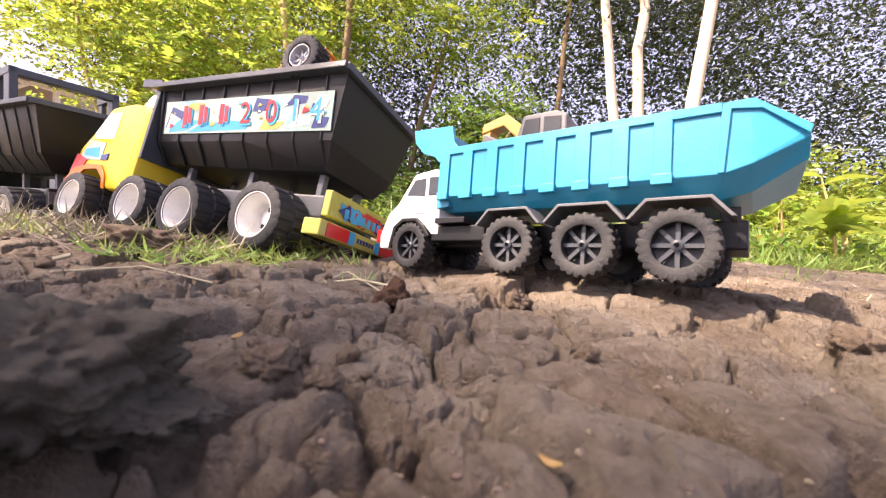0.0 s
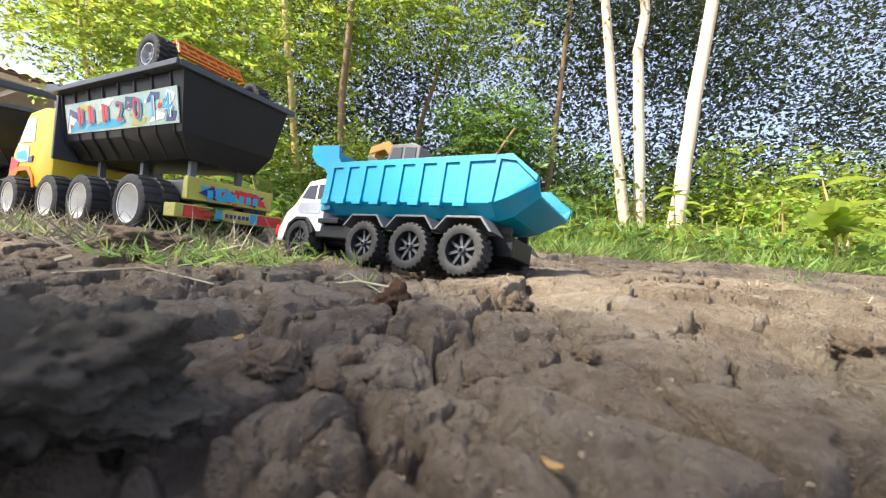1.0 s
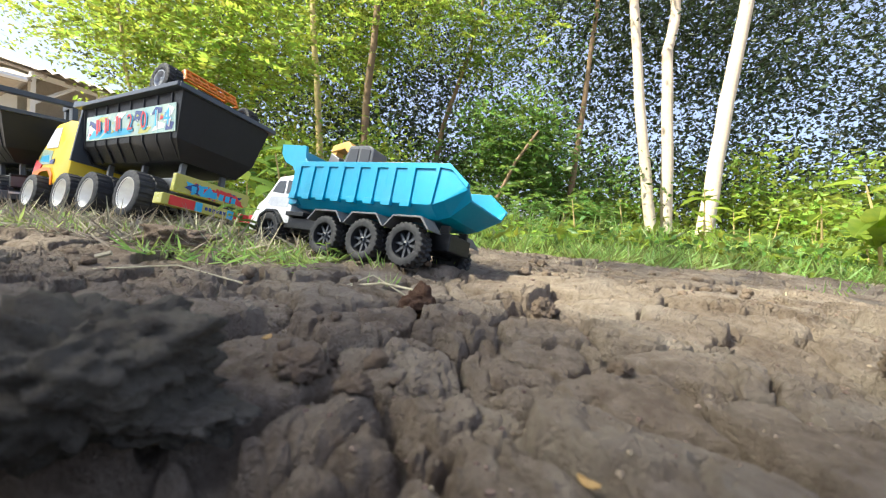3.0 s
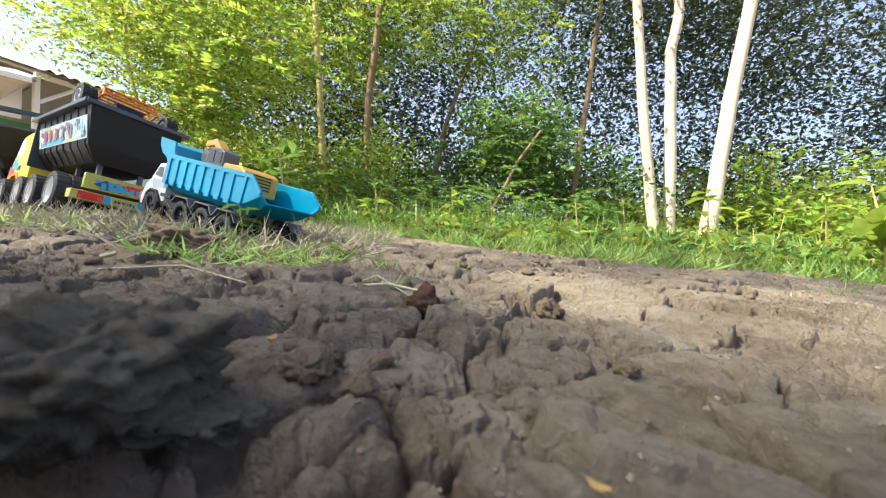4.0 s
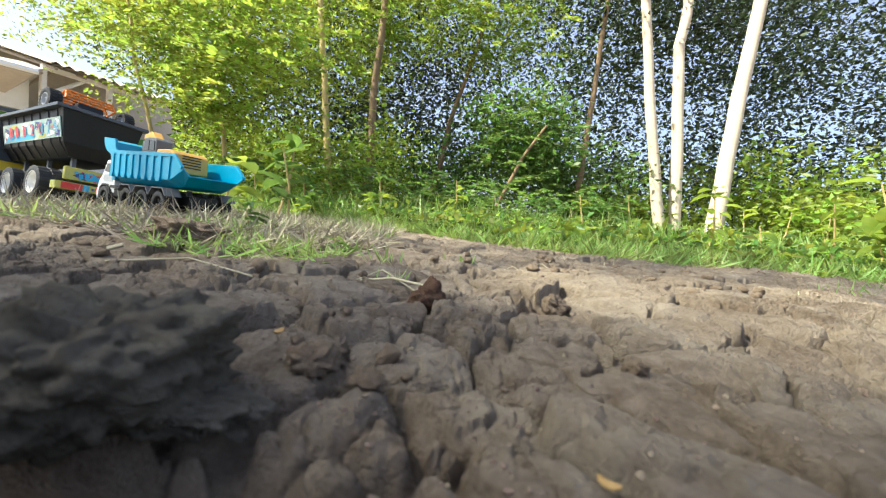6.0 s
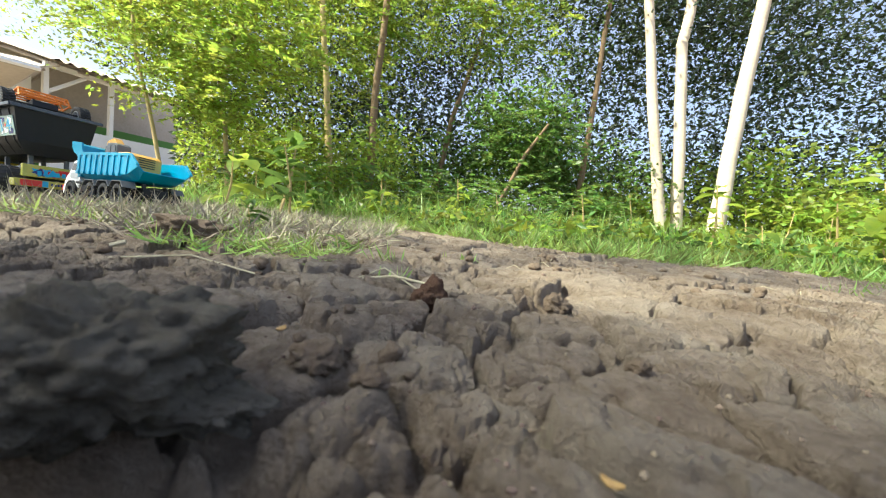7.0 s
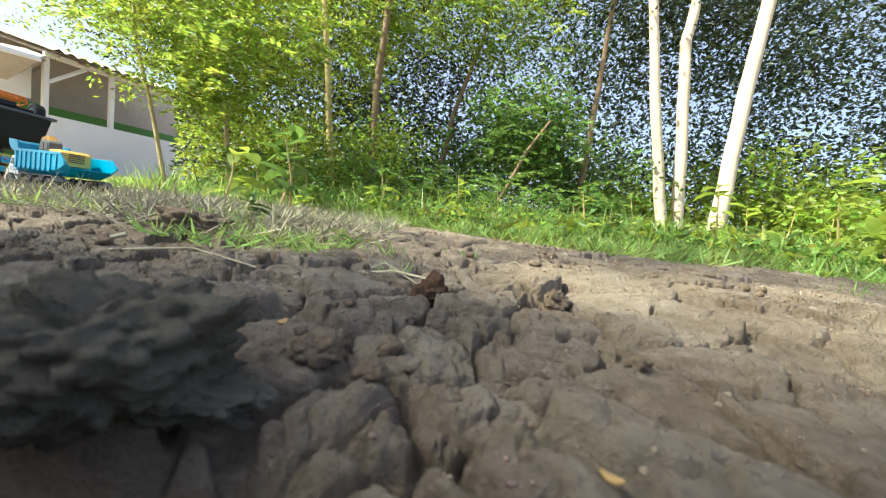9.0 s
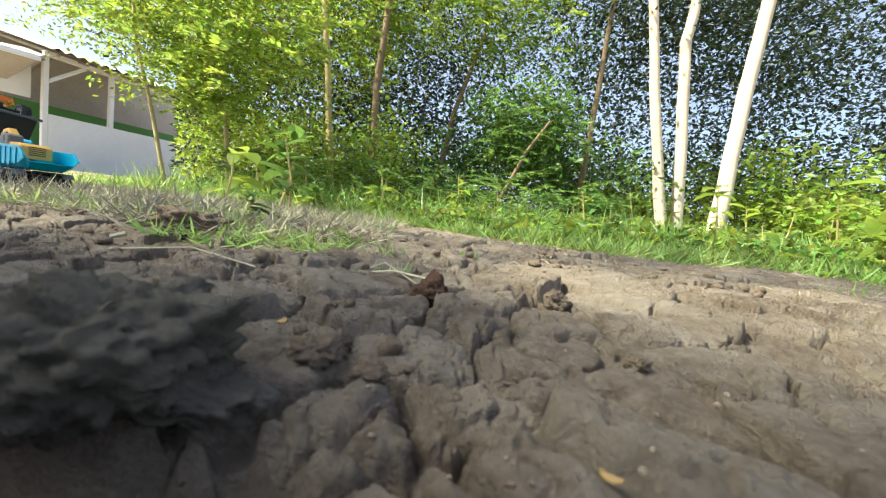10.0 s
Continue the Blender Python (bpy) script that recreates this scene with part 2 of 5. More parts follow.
def value_noise(x, y, k=0):
    i, j = np.floor(x), np.floor(y)
    u, v = step(x - i), step(y - j)
    a, b = hash2(i, j, k), hash2(i + 1, j, k)
    c, d = hash2(i, j + 1, k), hash2(i + 1, j + 1, k)
    return (a * (1 - u) + b * u) * (1 - v) + (c * (1 - u) + d * u) * v - 0.5


def crazing(x, y, size, k):
    """Distance to the nearest gap between cells, and a random number of the cell."""
    gx, gy = x / size, y / size
    i0, j0 = np.floor(gx), np.floor(gy)
    f1, f2 = np.full(x.shape, 9.0), np.full(x.shape, 9.0)
    cell = np.zeros(x.shape)
    for di in (-1, 0, 1):
        for dj in (-1, 0, 1):
            i, j = i0 + di, j0 + dj
            px, py = i + 0.5 + 0.85 * (hash2(i, j, k) - 0.5), j + 0.5 + 0.85 * (hash2(i, j, k + 1) - 0.5)
            d = np.hypot(gx - px, gy - py)
            near = d < f1
            f2 = np.where(near, f1, np.minimum(f2, d))
            cell = np.where(near, hash2(i, j, k + 2), cell)
            f1 = np.where(near, d, f1)
    return (f2 - f1) * size, cell


PLATES = [(0.052, 0.219), (-0.019, 0.209), (0.143, 0.285), (0.005, 0.152), (0.093, 0.176), (-0.069, 0.181), (-0.224, 0.268), (0.247, 0.279), (0.150, 0.166),
          (-0.035, 0.134), (0.043, 0.351), (0.163, 0.392), (0.303, 0.437), (-0.170, 0.325), (-0.168, 0.470), (0.025, 0.122), (0.064, 0.127), (-0.012, 0.105),
          (-0.048, 0.271), (-0.169, 0.240), (0.504, 0.492), (0.161, 0.221), (-0.036, 0.618), (-0.115, 0.208)]      # middles of the larger dry plates


def plate_seeds():
    r = random.Random(8)
    seeds = list(PLATES)
    for _ in range(6000):
        q = (r.uniform(-1.6, 1.6), r.uniform(-0.3, 2.2))
        space = 0.05 + 0.05 * min(1, max(0, math.hypot(*q) - 0.2))
        if all(abs(q[0] - s[0]) + abs(q[1] - s[1]) > space * 1.3 for s in seeds):
            seeds.append(q)
    return np.array(seeds)


SEEDS = plate_seeds()


def plate_gaps(x, y):
    """Distance to the nearest crack between the dry plates, a random number of the plate, and how it tilts."""
    shape = np.shape(x)
    x, y = np.ravel(x), np.ravel(y)
    gap, cell, tilt = np.full(x.shape, 9.0), np.zeros(x.shape), np.zeros(x.shape)
    inside = np.flatnonzero((np.abs(x) < 1.5) & (y > -0.2) & (y < 2.1))
    for lot in np.array_split(inside, max(1, len(inside) // 4000)):
        if len(lot) == 0:
            continue
        lx, ly = x[lot].mean(), y[lot].mean()
        reach = max(np.ptp(x[lot]), np.ptp(y[lot])) + 0.4
        s = SEEDS[np.maximum(np.abs(SEEDS[:, 0] - lx), np.abs(SEEDS[:, 1] - ly)) < reach]
        d = np.hypot(x[lot][:, None] - s[:, 0], (y[lot][:, None] - s[:, 1]))
        k = np.argpartition(d, 1, axis=1)[:, :2]
        dd = np.take_along_axis(d, k, 1)
        order = np.argsort(dd, axis=1)
        dd, k = np.take_along_axis(dd, order, 1), np.take_along_axis(k, order, 1)
        gap[lot] = dd[:, 1] - dd[:, 0]
        near = s[k[:, 0]]
        cell[lot] = hash2(near[:, 0] * 91, near[:, 1] * 57, 3)
        tilt[lot] = (hash2(near[:, 0] * 63, near[:, 1] * 71, 5) - 0.5) * (x[lot] - near[:, 0]) + (hash2(near[:, 0] * 39, near[:, 1] * 83, 7) - 0.35) * (y[lot] - near[:, 1])
    return gap.reshape(shape), cell.reshape(shape), tilt.reshape(shape)


def soil_relief(x, y):
    """Cracked plates with flat tops, crumbs in the gaps, and ruts of the dry path."""
    x, y = np.asarray(x, float), np.asarray(y, float)
    r = np.hypot(x, y - 0.1)
    near = 1 - step((r - 1.6) / 2.5)
    wx = x + 0.02 * value_noise(x * 30, y * 30, 5) + 0.008 * value_noise(x * 95, y * 95, 6)
    wy = y + 0.02 * value_noise(x * 30, y * 30, 7) + 0.008 * value_noise(x * 95, y * 95, 8)
    gap, cell, tilt = plate_gaps(wx, wy)
    rough = 0.22 + 0.78 * step(value_noise(x * 9, y * 9, 17) * 2.6 + 0.4)
    wide = 0.0025 + 0.008 * step(value_noise(x * 14, y * 14, 23) + 0.5)      # cracks open and close along their run
    fall = 1 - step((gap - wide * 0.5) / (0.004 + 0.3 * wide))
    lip = 1 - step(gap / 0.025)
    z = (cell - 0.55) * 0.018 + 0.16 * tilt - 0.004 * lip - (0.009 + 0.012 * cell) * fall
    gap2, cell2 = crazing(wx + 0.006 * value_noise(x * 60, y * 60, 25), wy, 0.026, 21)
    z = z + rough * ((cell2 - 0.5) * 0.005 - 0.003 * (1 - step(gap2 / 0.004)))
    gap3, cell3 = crazing(wx, wy, 0.010, 27)
    z = z + (0.1 + 0.9 * rough) * ((cell3 - 0.5) * 0.0012 - 0.0009 * (1 - step(gap3 / 0.0024)))
    gap4, cell4 = crazing((0.8 * wx - 0.6 * wy) * 0.4, 0.6 * wx + 0.8 * wy, 0.042, 35)
    z = z + (cell4 - 0.5) * 0.006 - 0.009 * (1 - step((gap4 - 0.0006) / 0.0035)) * step(value_noise(x * 7, y * 7, 37) * 2 + 0.7)
    crumb = np.maximum(rough * 0.8, 0.6 * fall)
    z = z + crumb * (0.005 * np.abs(value_noise(x * 80, y * 80, 3)) + 0.0025 * np.abs(value_noise(x * 190, y * 190, 4)))
    z = z + (0.4 + 0.6 * rough) * (0.0026 * value_noise(x * 120, y * 120, 18) + 0.0016 * value_noise(x * 260, y * 260, 9)) + 0.0007 * value_noise(x * 520, y * 520, 10)
    lumps = 0.010 * value_noise(x * 6, y * 6, 1) + 0.006 * value_noise(x * 20, y * 20, 2)
    return near * z + lumps * (0.35 + 0.65 * near) + 0.09 * value_noise(x * 0.7, y * 0.7, 12) * step((r - 3) / 5)


def outward(first, growth, reach):
    """Growing steps from zero to the reach."""
    a, d = [], first
    while not a or a[-1] < reach:
        a.append((a[-1] if a else 0) + d)
        d *= growth
    return np.array(a)


def make_ground():
    """One sheet; its rows and columns lie closer together where the cracked path is bare."""
    ahead = 0.045 * np.exp(np.arange(0, 700) * 0.0058)
    ys = np.concatenate([(0.045 - outward(0.004, 1.12, 60))[::-1], ahead, ahead[-1] + outward(0.016, 1.06, 420)])
    u = np.linspace(-1.42, 1.42, 1000)
    far = outward(0.004, 1.1, 220)
    u, extra = np.concatenate([np.full(len(far), -1.42), u, np.full(len(far), 1.42)]), np.concatenate([-far[::-1], np.zeros(1000), far])
    spread = np.clip(np.abs(ys - 0.045) * 0.96 + 0.05, 0.05, 6)
    gx, gy = u[None] * spread[:, None] + extra[None], np.repeat(ys[:, None], len(u), 1)
    gz = ground_height(gx, gy) + soil_relief(gx, gy) * step(np.hypot(gx, gy) / 0.06)
    gz -= 0.085 * np.exp(-((gx + 0.125) / 0.078) ** 6 - ((gy - 0.09) / 0.03) ** 6)      # a deep hollow
    gz += 0.13 * step((0.03 - gy) / 0.06) * np.exp(-((gx + 0.2) / 0.12) ** 4) * step((gy + 0.4) / 0.2)      # unseen bank of earth, added to keep sky light off the near clods
    n, m = len(u), len(ys)
    me = bpy.data.meshes.new("ground")
    idx = np.arange(n * m).reshape(m, n)
    quads = np.stack([idx[:-1, :-1], idx[:-1, 1:], idx[1:, 1:], idx[1:, :-1]], -1).reshape(-1, 4)
    me.vertices.add(n * m)
    me.vertices.foreach_set("co", np.stack([gx, gy, gz], -1).ravel())
    me.loops.add(quads.size)
    me.loops.foreach_set("vertex_index", quads.ravel())
    me.polygons.add(len(quads))
    me.polygons.foreach_set("loop_start", np.arange(0, quads.size, 4))
    me.update()
    me.validate()
    me.materials.append(SOIL)
    me.shade_smooth()
    return tagged(new("ground", me), "cracked dry brown soil path with crumbs and clods", "ground", kind="structure")


make_ground()


def surface(x, y):
    return float(ground_height(x, y) + soil_relief(np.array([x]), np.array([y]))[0])


# ---- clods and litter on the path ----
RED_CLOD = material("red_soil_clod", (0.13, 0.075, 0.05), 0.95, 0, (0.08, 0.045, 0.03), 60.0, 0.9, 1.0, 300.0, 0.3, (0.2, 0.15, 0.11), 0.15)


def clod(x, y, size, flat=0.75, seed=1, mat=CLOD, label="lump of dry brown soil lying on the path", stretch=1.0, sink=0.3, turn=0, detail=4):
    bm = bmesh.new()
    bmesh.ops.create_icosphere(bm, subdivisions=detail, radius=1)
    o = Vector((seed * 7.3, seed * 3.1, seed * 1.7))
    for v in bm.verts:
        p = v.co.copy()
        k = 1 + 0.4 * noise.noise(p * 1.1 + o) + 0.26 * noise.noise(p * 2.7 + o) + 0.2 * abs(noise.noise(p * 5 + o)) + 0.12 * noise.noise(p * 11 + o) + 0.06 * noise.noise(p * 26 + o) + 0.14 - 0.34 * noise.voronoi(p * 2.1 + o)[0][0] - 0.16 * noise.voronoi(p * 5.3 + o)[0][0]
        v.co = Vector((p.x * stretch, p.y, p.z * flat)) * (k * size / 2)
    me = bpy.data.meshes.new("soil_clod")
    bm.to_mesh(me)
    bm.free()
    me.materials.append(mat)
    me.shade_smooth()
    ob = new("soil_clod", me)
    ob.matrix_basis = pose(x, y, surface(x, y) + size * flat * (0.5 - sink), 0, 0, turn)
    return tagged(ob, label, "clod", "soil clods on the path")


clod(-0.017, 0.325, 0.034, 1.0, 1, RED_CLOD, "reddish brown soil lump on the cracked path", sink=-0.04)
clod(0.094, 0.347, 0.024, 0.8, 2, label="small crumbly soil lump on the cracked path", sink=0.15)
clod(-0.405, 0.585, 0.075, 0.5, 3, stretch=1.4, label="broad dark soil lump beside the grass", sink=0.15)
clod(-0.142, 0.196, 0.04, 0.85, 4, label="dark rounded soil lump on the path", sink=0.1)
clod(0.277, 0.222, 0.026, 0.8, 5)
clod(-0.158, 0.138, 0.058, 0.75, 6, STONE, "large grey-brown clod close on the ground", 1.5, 0.18, 12, 5)
clod(-0.122, 0.13, 0.066, 0.8, 31, STONE, "big dark undercut soil clod over a hollow", 1.35, 0.1, 24, 5)
clod(-0.098, 0.140, 0.034, 0.5, 7, STONE, "flat grey-brown clod close on the ground", 1.8, 0.15, -12, 5)
clod(-0.078, 0.222, 0.034, 0.6, 9, stretch=1.4, label="jagged brown soil lump on the path")
clod(-0.062, 0.176, 0.024, 0.6, 13, label="crumbling brown soil lump on the path")
clod(-0.034, 0.165, 0.016, 0.6, 10)
clod(-0.19, 0.262, 0.045, 0.4, 14, STONE, "flat pale soil slab on the path", 1.6, 0.2, -10, 5)
clod(-0.035, 0.082, 0.026, 0.5, 11, STONE, "rounded grey-brown clod close on the ground", 1.4, 0.3, 0, 5)
clod(0.03, 0.073, 0.018, 0.5, 12, STONE, "small pale clod close on the ground", 1.6, 0.3, 0, 5)
clod(0.094, 0.19, 0.012, 0.8, 15)
rng = random.Random(4)
for k in range(150):
    cx, cy = rng.uniform(-0.6, 0.6), rng.uniform(0.13, 1.0)
    clod(cx, cy, rng.uniform(0.005, 0.017) * (0.6 + cy), rng.uniform(0.6, 0.9), 20 + k, label="crumb of dry soil on the path", sink=0.25, turn=rng.uniform(0, 360), detail=2)


def scattered_crumbs():
    """Grit and small crumbs strewn over the path."""
    bm = bmesh.new()
    bmesh.ops.create_icosphere(bm, subdivisions=1, radius=1)
    base = np.array([v.co[:] for v in bm.verts])
    tri = np.array([[v.index for v in f.verts] for f in bm.faces])
    bm.free()
    n = 9000
    y = 0.07 + 1.5 * np.random.rand(n) ** 1.9
    x = (np.random.rand(n) - 0.5) * (0.5 + 2.2 * y)
    keep = (value_noise(x * 9, y * 9, 17) * 1.4 + np.random.rand(n) > 0.35) & ((x > -0.03) | (y > 0.14))
    x, y = x[keep], y[keep]
    n = len(x)
    size = (0.0004 + 0.0018 * np.random.rand(n) ** 3) * (0.6 + 1.0 * y)
    z = ground_height(x, y) + soil_relief(x, y)
    wobble = 1 + 0.9 * (np.random.rand(n, len(base), 3) - 0.5)
    v = base[None] * wobble * size[:, None, None] * np.array([1.1, 1.0, 0.75]) + np.stack([x, y, z + size * 0.3], 1)[:, None]
    f = (tri[None] + (np.arange(n) * len(base))[:, None, None]).reshape(-1, 3)
    me = bpy.data.meshes.new("soil_crumbs")
    me.from_pydata(v.reshape(-1, 3), [], f.tolist())
    me.materials.append(GRIT)
    return tagged(new("soil_crumbs", me), "loose brown grit and crumbs over the path", "soil crumbs", kind="stuff")


GRIT = material("soil_grit", (0.24, 0.185, 0.14), 0.95, 0, (0.14, 0.105, 0.08), 40.0, 0.8, per_piece=0.3, spec=0.1)
scattered_crumbs()


def twig(points, radius, mat=STRAW, label="dry straw twig lying on the cracked soil", name="twig"):
    b = Build()
    b.tube([(x, y, surface(x, y) + z) for x, y, z in points], radius, 6)
    ob = part(name, b, mat, smooth=True)
    return tagged(ob, label, "twig", "twigs on the path")


twig([(-0.09, 0.385, 0.006), (-0.055, 0.362, 0.007), (-0.022, 0.352, 0.006)], 0.0013)
twig([(-0.11, 0.40, 0.003), (-0.07, 0.392, 0.008), (-0.03, 0.372, 0.004)], 0.0008)
twig([(-0.405, 0.445, 0.004), (-0.392, 0.452, 0.02)], 0.0032, label="short pale stick poking from the soil")
twig([(-0.33, 0.36, 0.005), (-0.27, 0.39, 0.006), (-0.2, 0.385, 0.004)], 0.0009)
rt = random.Random(12)
for k in range(60):
    x, y, a, l = rt.uniform(-0.75, 1.2), rt.uniform(0.42, 1.7), rt.uniform(0, 3.14), rt.uniform(0.015, 0.06)
    twig([(x, y, 0.003), (x + l * math.cos(a) * 0.5, y + l * math.sin(a) * 0.5, 0.006 + rt.uniform(0, 0.008)), (x + l * math.cos(a + 0.3), y + l * math.sin(a + 0.3), 0.002)], rt.uniform(0.0005, 0.0012))


def fallen_leaf(x, y, size, turn, mat):
    b = Build()
    n = 9
    top = [(size * (0.5 * math.cos(t)) * (1.0 if math.cos(t) < 0 else 0.9), size * 0.3 * math.sin(t), 0.16 * size * math.cos(t) ** 2) for t in [2 * math.pi * i / n for i in range(n)]]
    b.add(top + [(x0, y0, z0 - 0.0006) for x0, y0, z0 in top], [tuple(range(n)), tuple(range(2 * n - 1, n - 1, -1))] + [(i, (i + 1) % n, (i + 1) % n + n, i + n) for i in range(n)])
    ob = part("fallen_leaf", b, mat, at=pose(x, y, surface(x, y) + 0.002, 6, -8, turn))
    return tagged(ob, "small curled ochre dead leaf on the soil", "leaf", "fallen leaves")


DEAD_LEAF = material("dead_leaf", (0.42, 0.28, 0.1), 0.7, 0, (0.3, 0.16, 0.06), 120.0, 0.8)
fallen_leaf(0.0475, 0.1085, 0.0075, 150, DEAD_LEAF)
fallen_leaf(-0.105, 0.235, 0.008, 70, DEAD_LEAF)
fallen_leaf(-0.345, 0.60, 0.03, 20, DEAD_LEAF)


# ---- leaves, grass and trees ----
def cards(name, centres, ups, lengths, widths, mat, parent=None, fold=0.25):
    """Small folded leaves: four corners each, at the given places."""
    c, d = np.asarray(centres, float), np.asarray(ups, float)
    n = len(c)
    d /= np.linalg.norm(d, axis=1, keepdims=True) + 1e-9
    side = np.cross(d, np.random.normal(size=(n, 3)))
    side /= np.linalg.norm(side, axis=1, keepdims=True) + 1e-9
    nor = np.cross(d, side)
    l, w = np.asarray(lengths)[:, None], np.asarray(widths)[:, None]
    v = np.stack([c, c + d * l * 0.45 + side * w / 2 + nor * w * fold, c + d * l, c + d * l * 0.45 - side * w / 2 + nor * w * fold], 1).reshape(-1, 3)
    q = np.arange(n)[:, None] * 4
    tris = np.concatenate([q + [0, 1, 2], q + [0, 2, 3]], 1).reshape(-1, 3)
    me = bpy.data.meshes.new(name)
    me.vertices.add(len(v))
    me.vertices.foreach_set("co", v.ravel())
    me.loops.add(tris.size)
    me.loops.foreach_set("vertex_index", tris.ravel().astype(np.int32))
    me.polygons.add(len(tris))
    me.polygons.foreach_set("loop_start", np.arange(0, tris.size, 3))
    me.update()
    me.validate()
    me.materials.append(mat)
    ob = new(name, me)
    if parent is not None:
        ob.parent = parent
    return ob


def clumps(count, lo, hi, clump_radius, per, flat=0.7):
    """Leaf places gathered in clumps inside a box."""
    lo, hi = np.array(lo, float), np.array(hi, float)
    c = lo + (hi - lo) * np.random.rand(count, 3)
    p = np.repeat(c, per, 0) + np.random.normal(size=(count * per, 3)) * clump_radius * np.array([1, 1, flat])
    return p


def leaf_ups(n, droop=0.3):
    d = np.random.normal(size=(n, 3))
    d[:, 2] = d[:, 2] * 0.5 - droop
    return d


def fronds(count, lo, hi, length, leaflets=26):
    """Feathery fronds: leaflets in two rows along a drooping rib. Gives places, directions and sizes."""
    lo, hi = np.array(lo, float), np.array(hi, float)
    o = lo + (hi - lo) * np.random.rand(count, 3)
    a = np.random.rand(count) * 2 * math.pi
    d = np.stack([np.cos(a), np.sin(a), np.random.uniform(-0.35, 0.25, count)], 1)
    s = np.cross(d, [0, 0, 1.0])
    s /= np.linalg.norm(s, axis=1, keepdims=True)
    l = length * np.random.uniform(0.6, 1.2, count)
    t = np.linspace(0.08, 1, leaflets // 2)
    p, u, z = [], [], []
    for side in (-1, 1):
        for f in t:
            c = o + d * (l * f)[:, None]
            c[:, 2] -= l * 0.3 * f * f
            p.append(c)
            u.append(side * s + 0.55 * d + np.random.normal(size=(count, 3)) * 0.12)
            z.append(l * 0.24 * (1.05 - 0.7 * abs(f - 0.45)))
    return np.concatenate(p), np.concatenate(u), np.concatenate(z)


def frond_stuff(name, label, groups, mat):
    p, u, z = (np.concatenate(q) for q in zip(*groups))
    keep = ~((p[:, 0] < -0.78 * p[:, 1]) & (p[:, 2] < 0.27 * p[:, 1] + 0.06))
    ob = cards(name, p[keep], u[keep], z[keep], z[keep] * 0.34, mat, fold=0.05)
    return tagged(ob, label, "foliage", kind="stuff")


def tree(label, paths, mat, crown=None, leaf=LEAF_MID, leaf_size=(0.05, 0.11), aspect=0.45, group="trees behind the path"):
    """paths: the trunk first, then limbs, each (points, radii). crown: leaf places."""
    base = paths[0][0][-1]
    t = thing("tree", label, "tree", group=group)
    for k, (pts, radii) in enumerate(paths):
        b = Build()
        fine, fr = [], []
        for i in range(len(pts) - 1):
            for s in range(5):
                a = s / 5
                p = Vector(pts[i]).lerp(Vector(pts[i + 1]), a)
                fine.append(p + 0.012 * Vector((noise.noise(p * 2.3), noise.noise(p * 2.3 + Vector((5, 0, 0))), 0)))
                fr.append((radii[i] * (1 - a) + radii[i + 1] * a) * (1 + 0.12 * noise.noise(p * 5)))
        fine.append(Vector(pts[-1]))
        fr.append(radii[-1])
        b.tube(fine, fr, 12)
        part("trunk" if k == 0 else "limb", b, mat, t, smooth=True)
    if crown is not None:
        n = len(crown)
        cards("crown", crown, leaf_ups(n), np.random.uniform(*leaf_size, n), np.random.uniform(*leaf_size, n) * aspect, leaf, t)
    return t


WHITE_TRUNK = "slender tree with a pale sunlit bare trunk in grass"
tree(WHITE_TRUNK, [([(1.60, 4.75, 5.2), (1.80, 4.65, 3.67), (1.95, 4.57, 2.73), (2.11, 4.47, 1.48), (2.35, 4.36, 0.05)], [0.0410, 0.0451, 0.0492, 0.0533, 0.0615])], BARK,
     clumps(40, (0.6, 4.2, 4.4), (3.2, 5.6, 5.8), 0.25, 40), LEAF_MID, group="pale trunks")
tree(WHITE_TRUNK, [([(2.2, 4.8, 5.2), (2.34, 4.72, 3.77), (2.45, 4.64, 2.82), (2.43, 4.62, 2.62), (2.38, 4.60, 2.33), (2.44, 4.53, 1.53), (2.54, 4.42, 0.05)], [0.0410, 0.0492, 0.0533, 0.0574, 0.0574, 0.0615, 0.0656])], BARK,
     clumps(40, (1.6, 4.2, 4.4), (3.6, 5.8, 5.8), 0.25, 40), LEAF_MID, group="pale trunks")
tree(WHITE_TRUNK, [([(3.45, 4.7, 5.2), (3.30, 4.63, 3.80), (3.20, 4.55, 2.85), (3.05, 4.46, 1.76), (2.86, 4.31, 0.0)], [0.0533, 0.0615, 0.0697, 0.0754, 0.0861])], BARK,
     clumps(40, (2.6, 4.2, 4.4), (5, 5.8, 5.8), 0.25, 40), LEAF_MID, group="pale trunks")
BROWN_TRUNK = "thin brown tree with fine green foliage behind the path"
tree(BROWN_TRUNK, [([(-1.71, 4.24, 3.03), (-1.59, 4.17, 2.16), (-1.47, 4.11, 1.41), (-1.27, 4.0, 0.0)], [0.0240, 0.0285, 0.0315, 0.0375])], BAMBOO,
     clumps(90, (-2.4, 4.35, 1.5), (-0.6, 5.2, 3.4), 0.16, 60), LEAF_LIT, (0.025, 0.06))
tree(BROWN_TRUNK, [([(-1.01, 4.47, 3.27), (-0.97, 4.39, 2.34), (-0.99, 4.32, 1.41), (-0.94, 4.2, 0.0)], [0.0280, 0.0360, 0.0400, 0.0480])], BARK_BROWN,
     clumps(100, (-1.6, 4.55, 1.9), (0.6, 5.3, 3.4), 0.16, 60), LEAF_LIT, (0.025, 0.06))
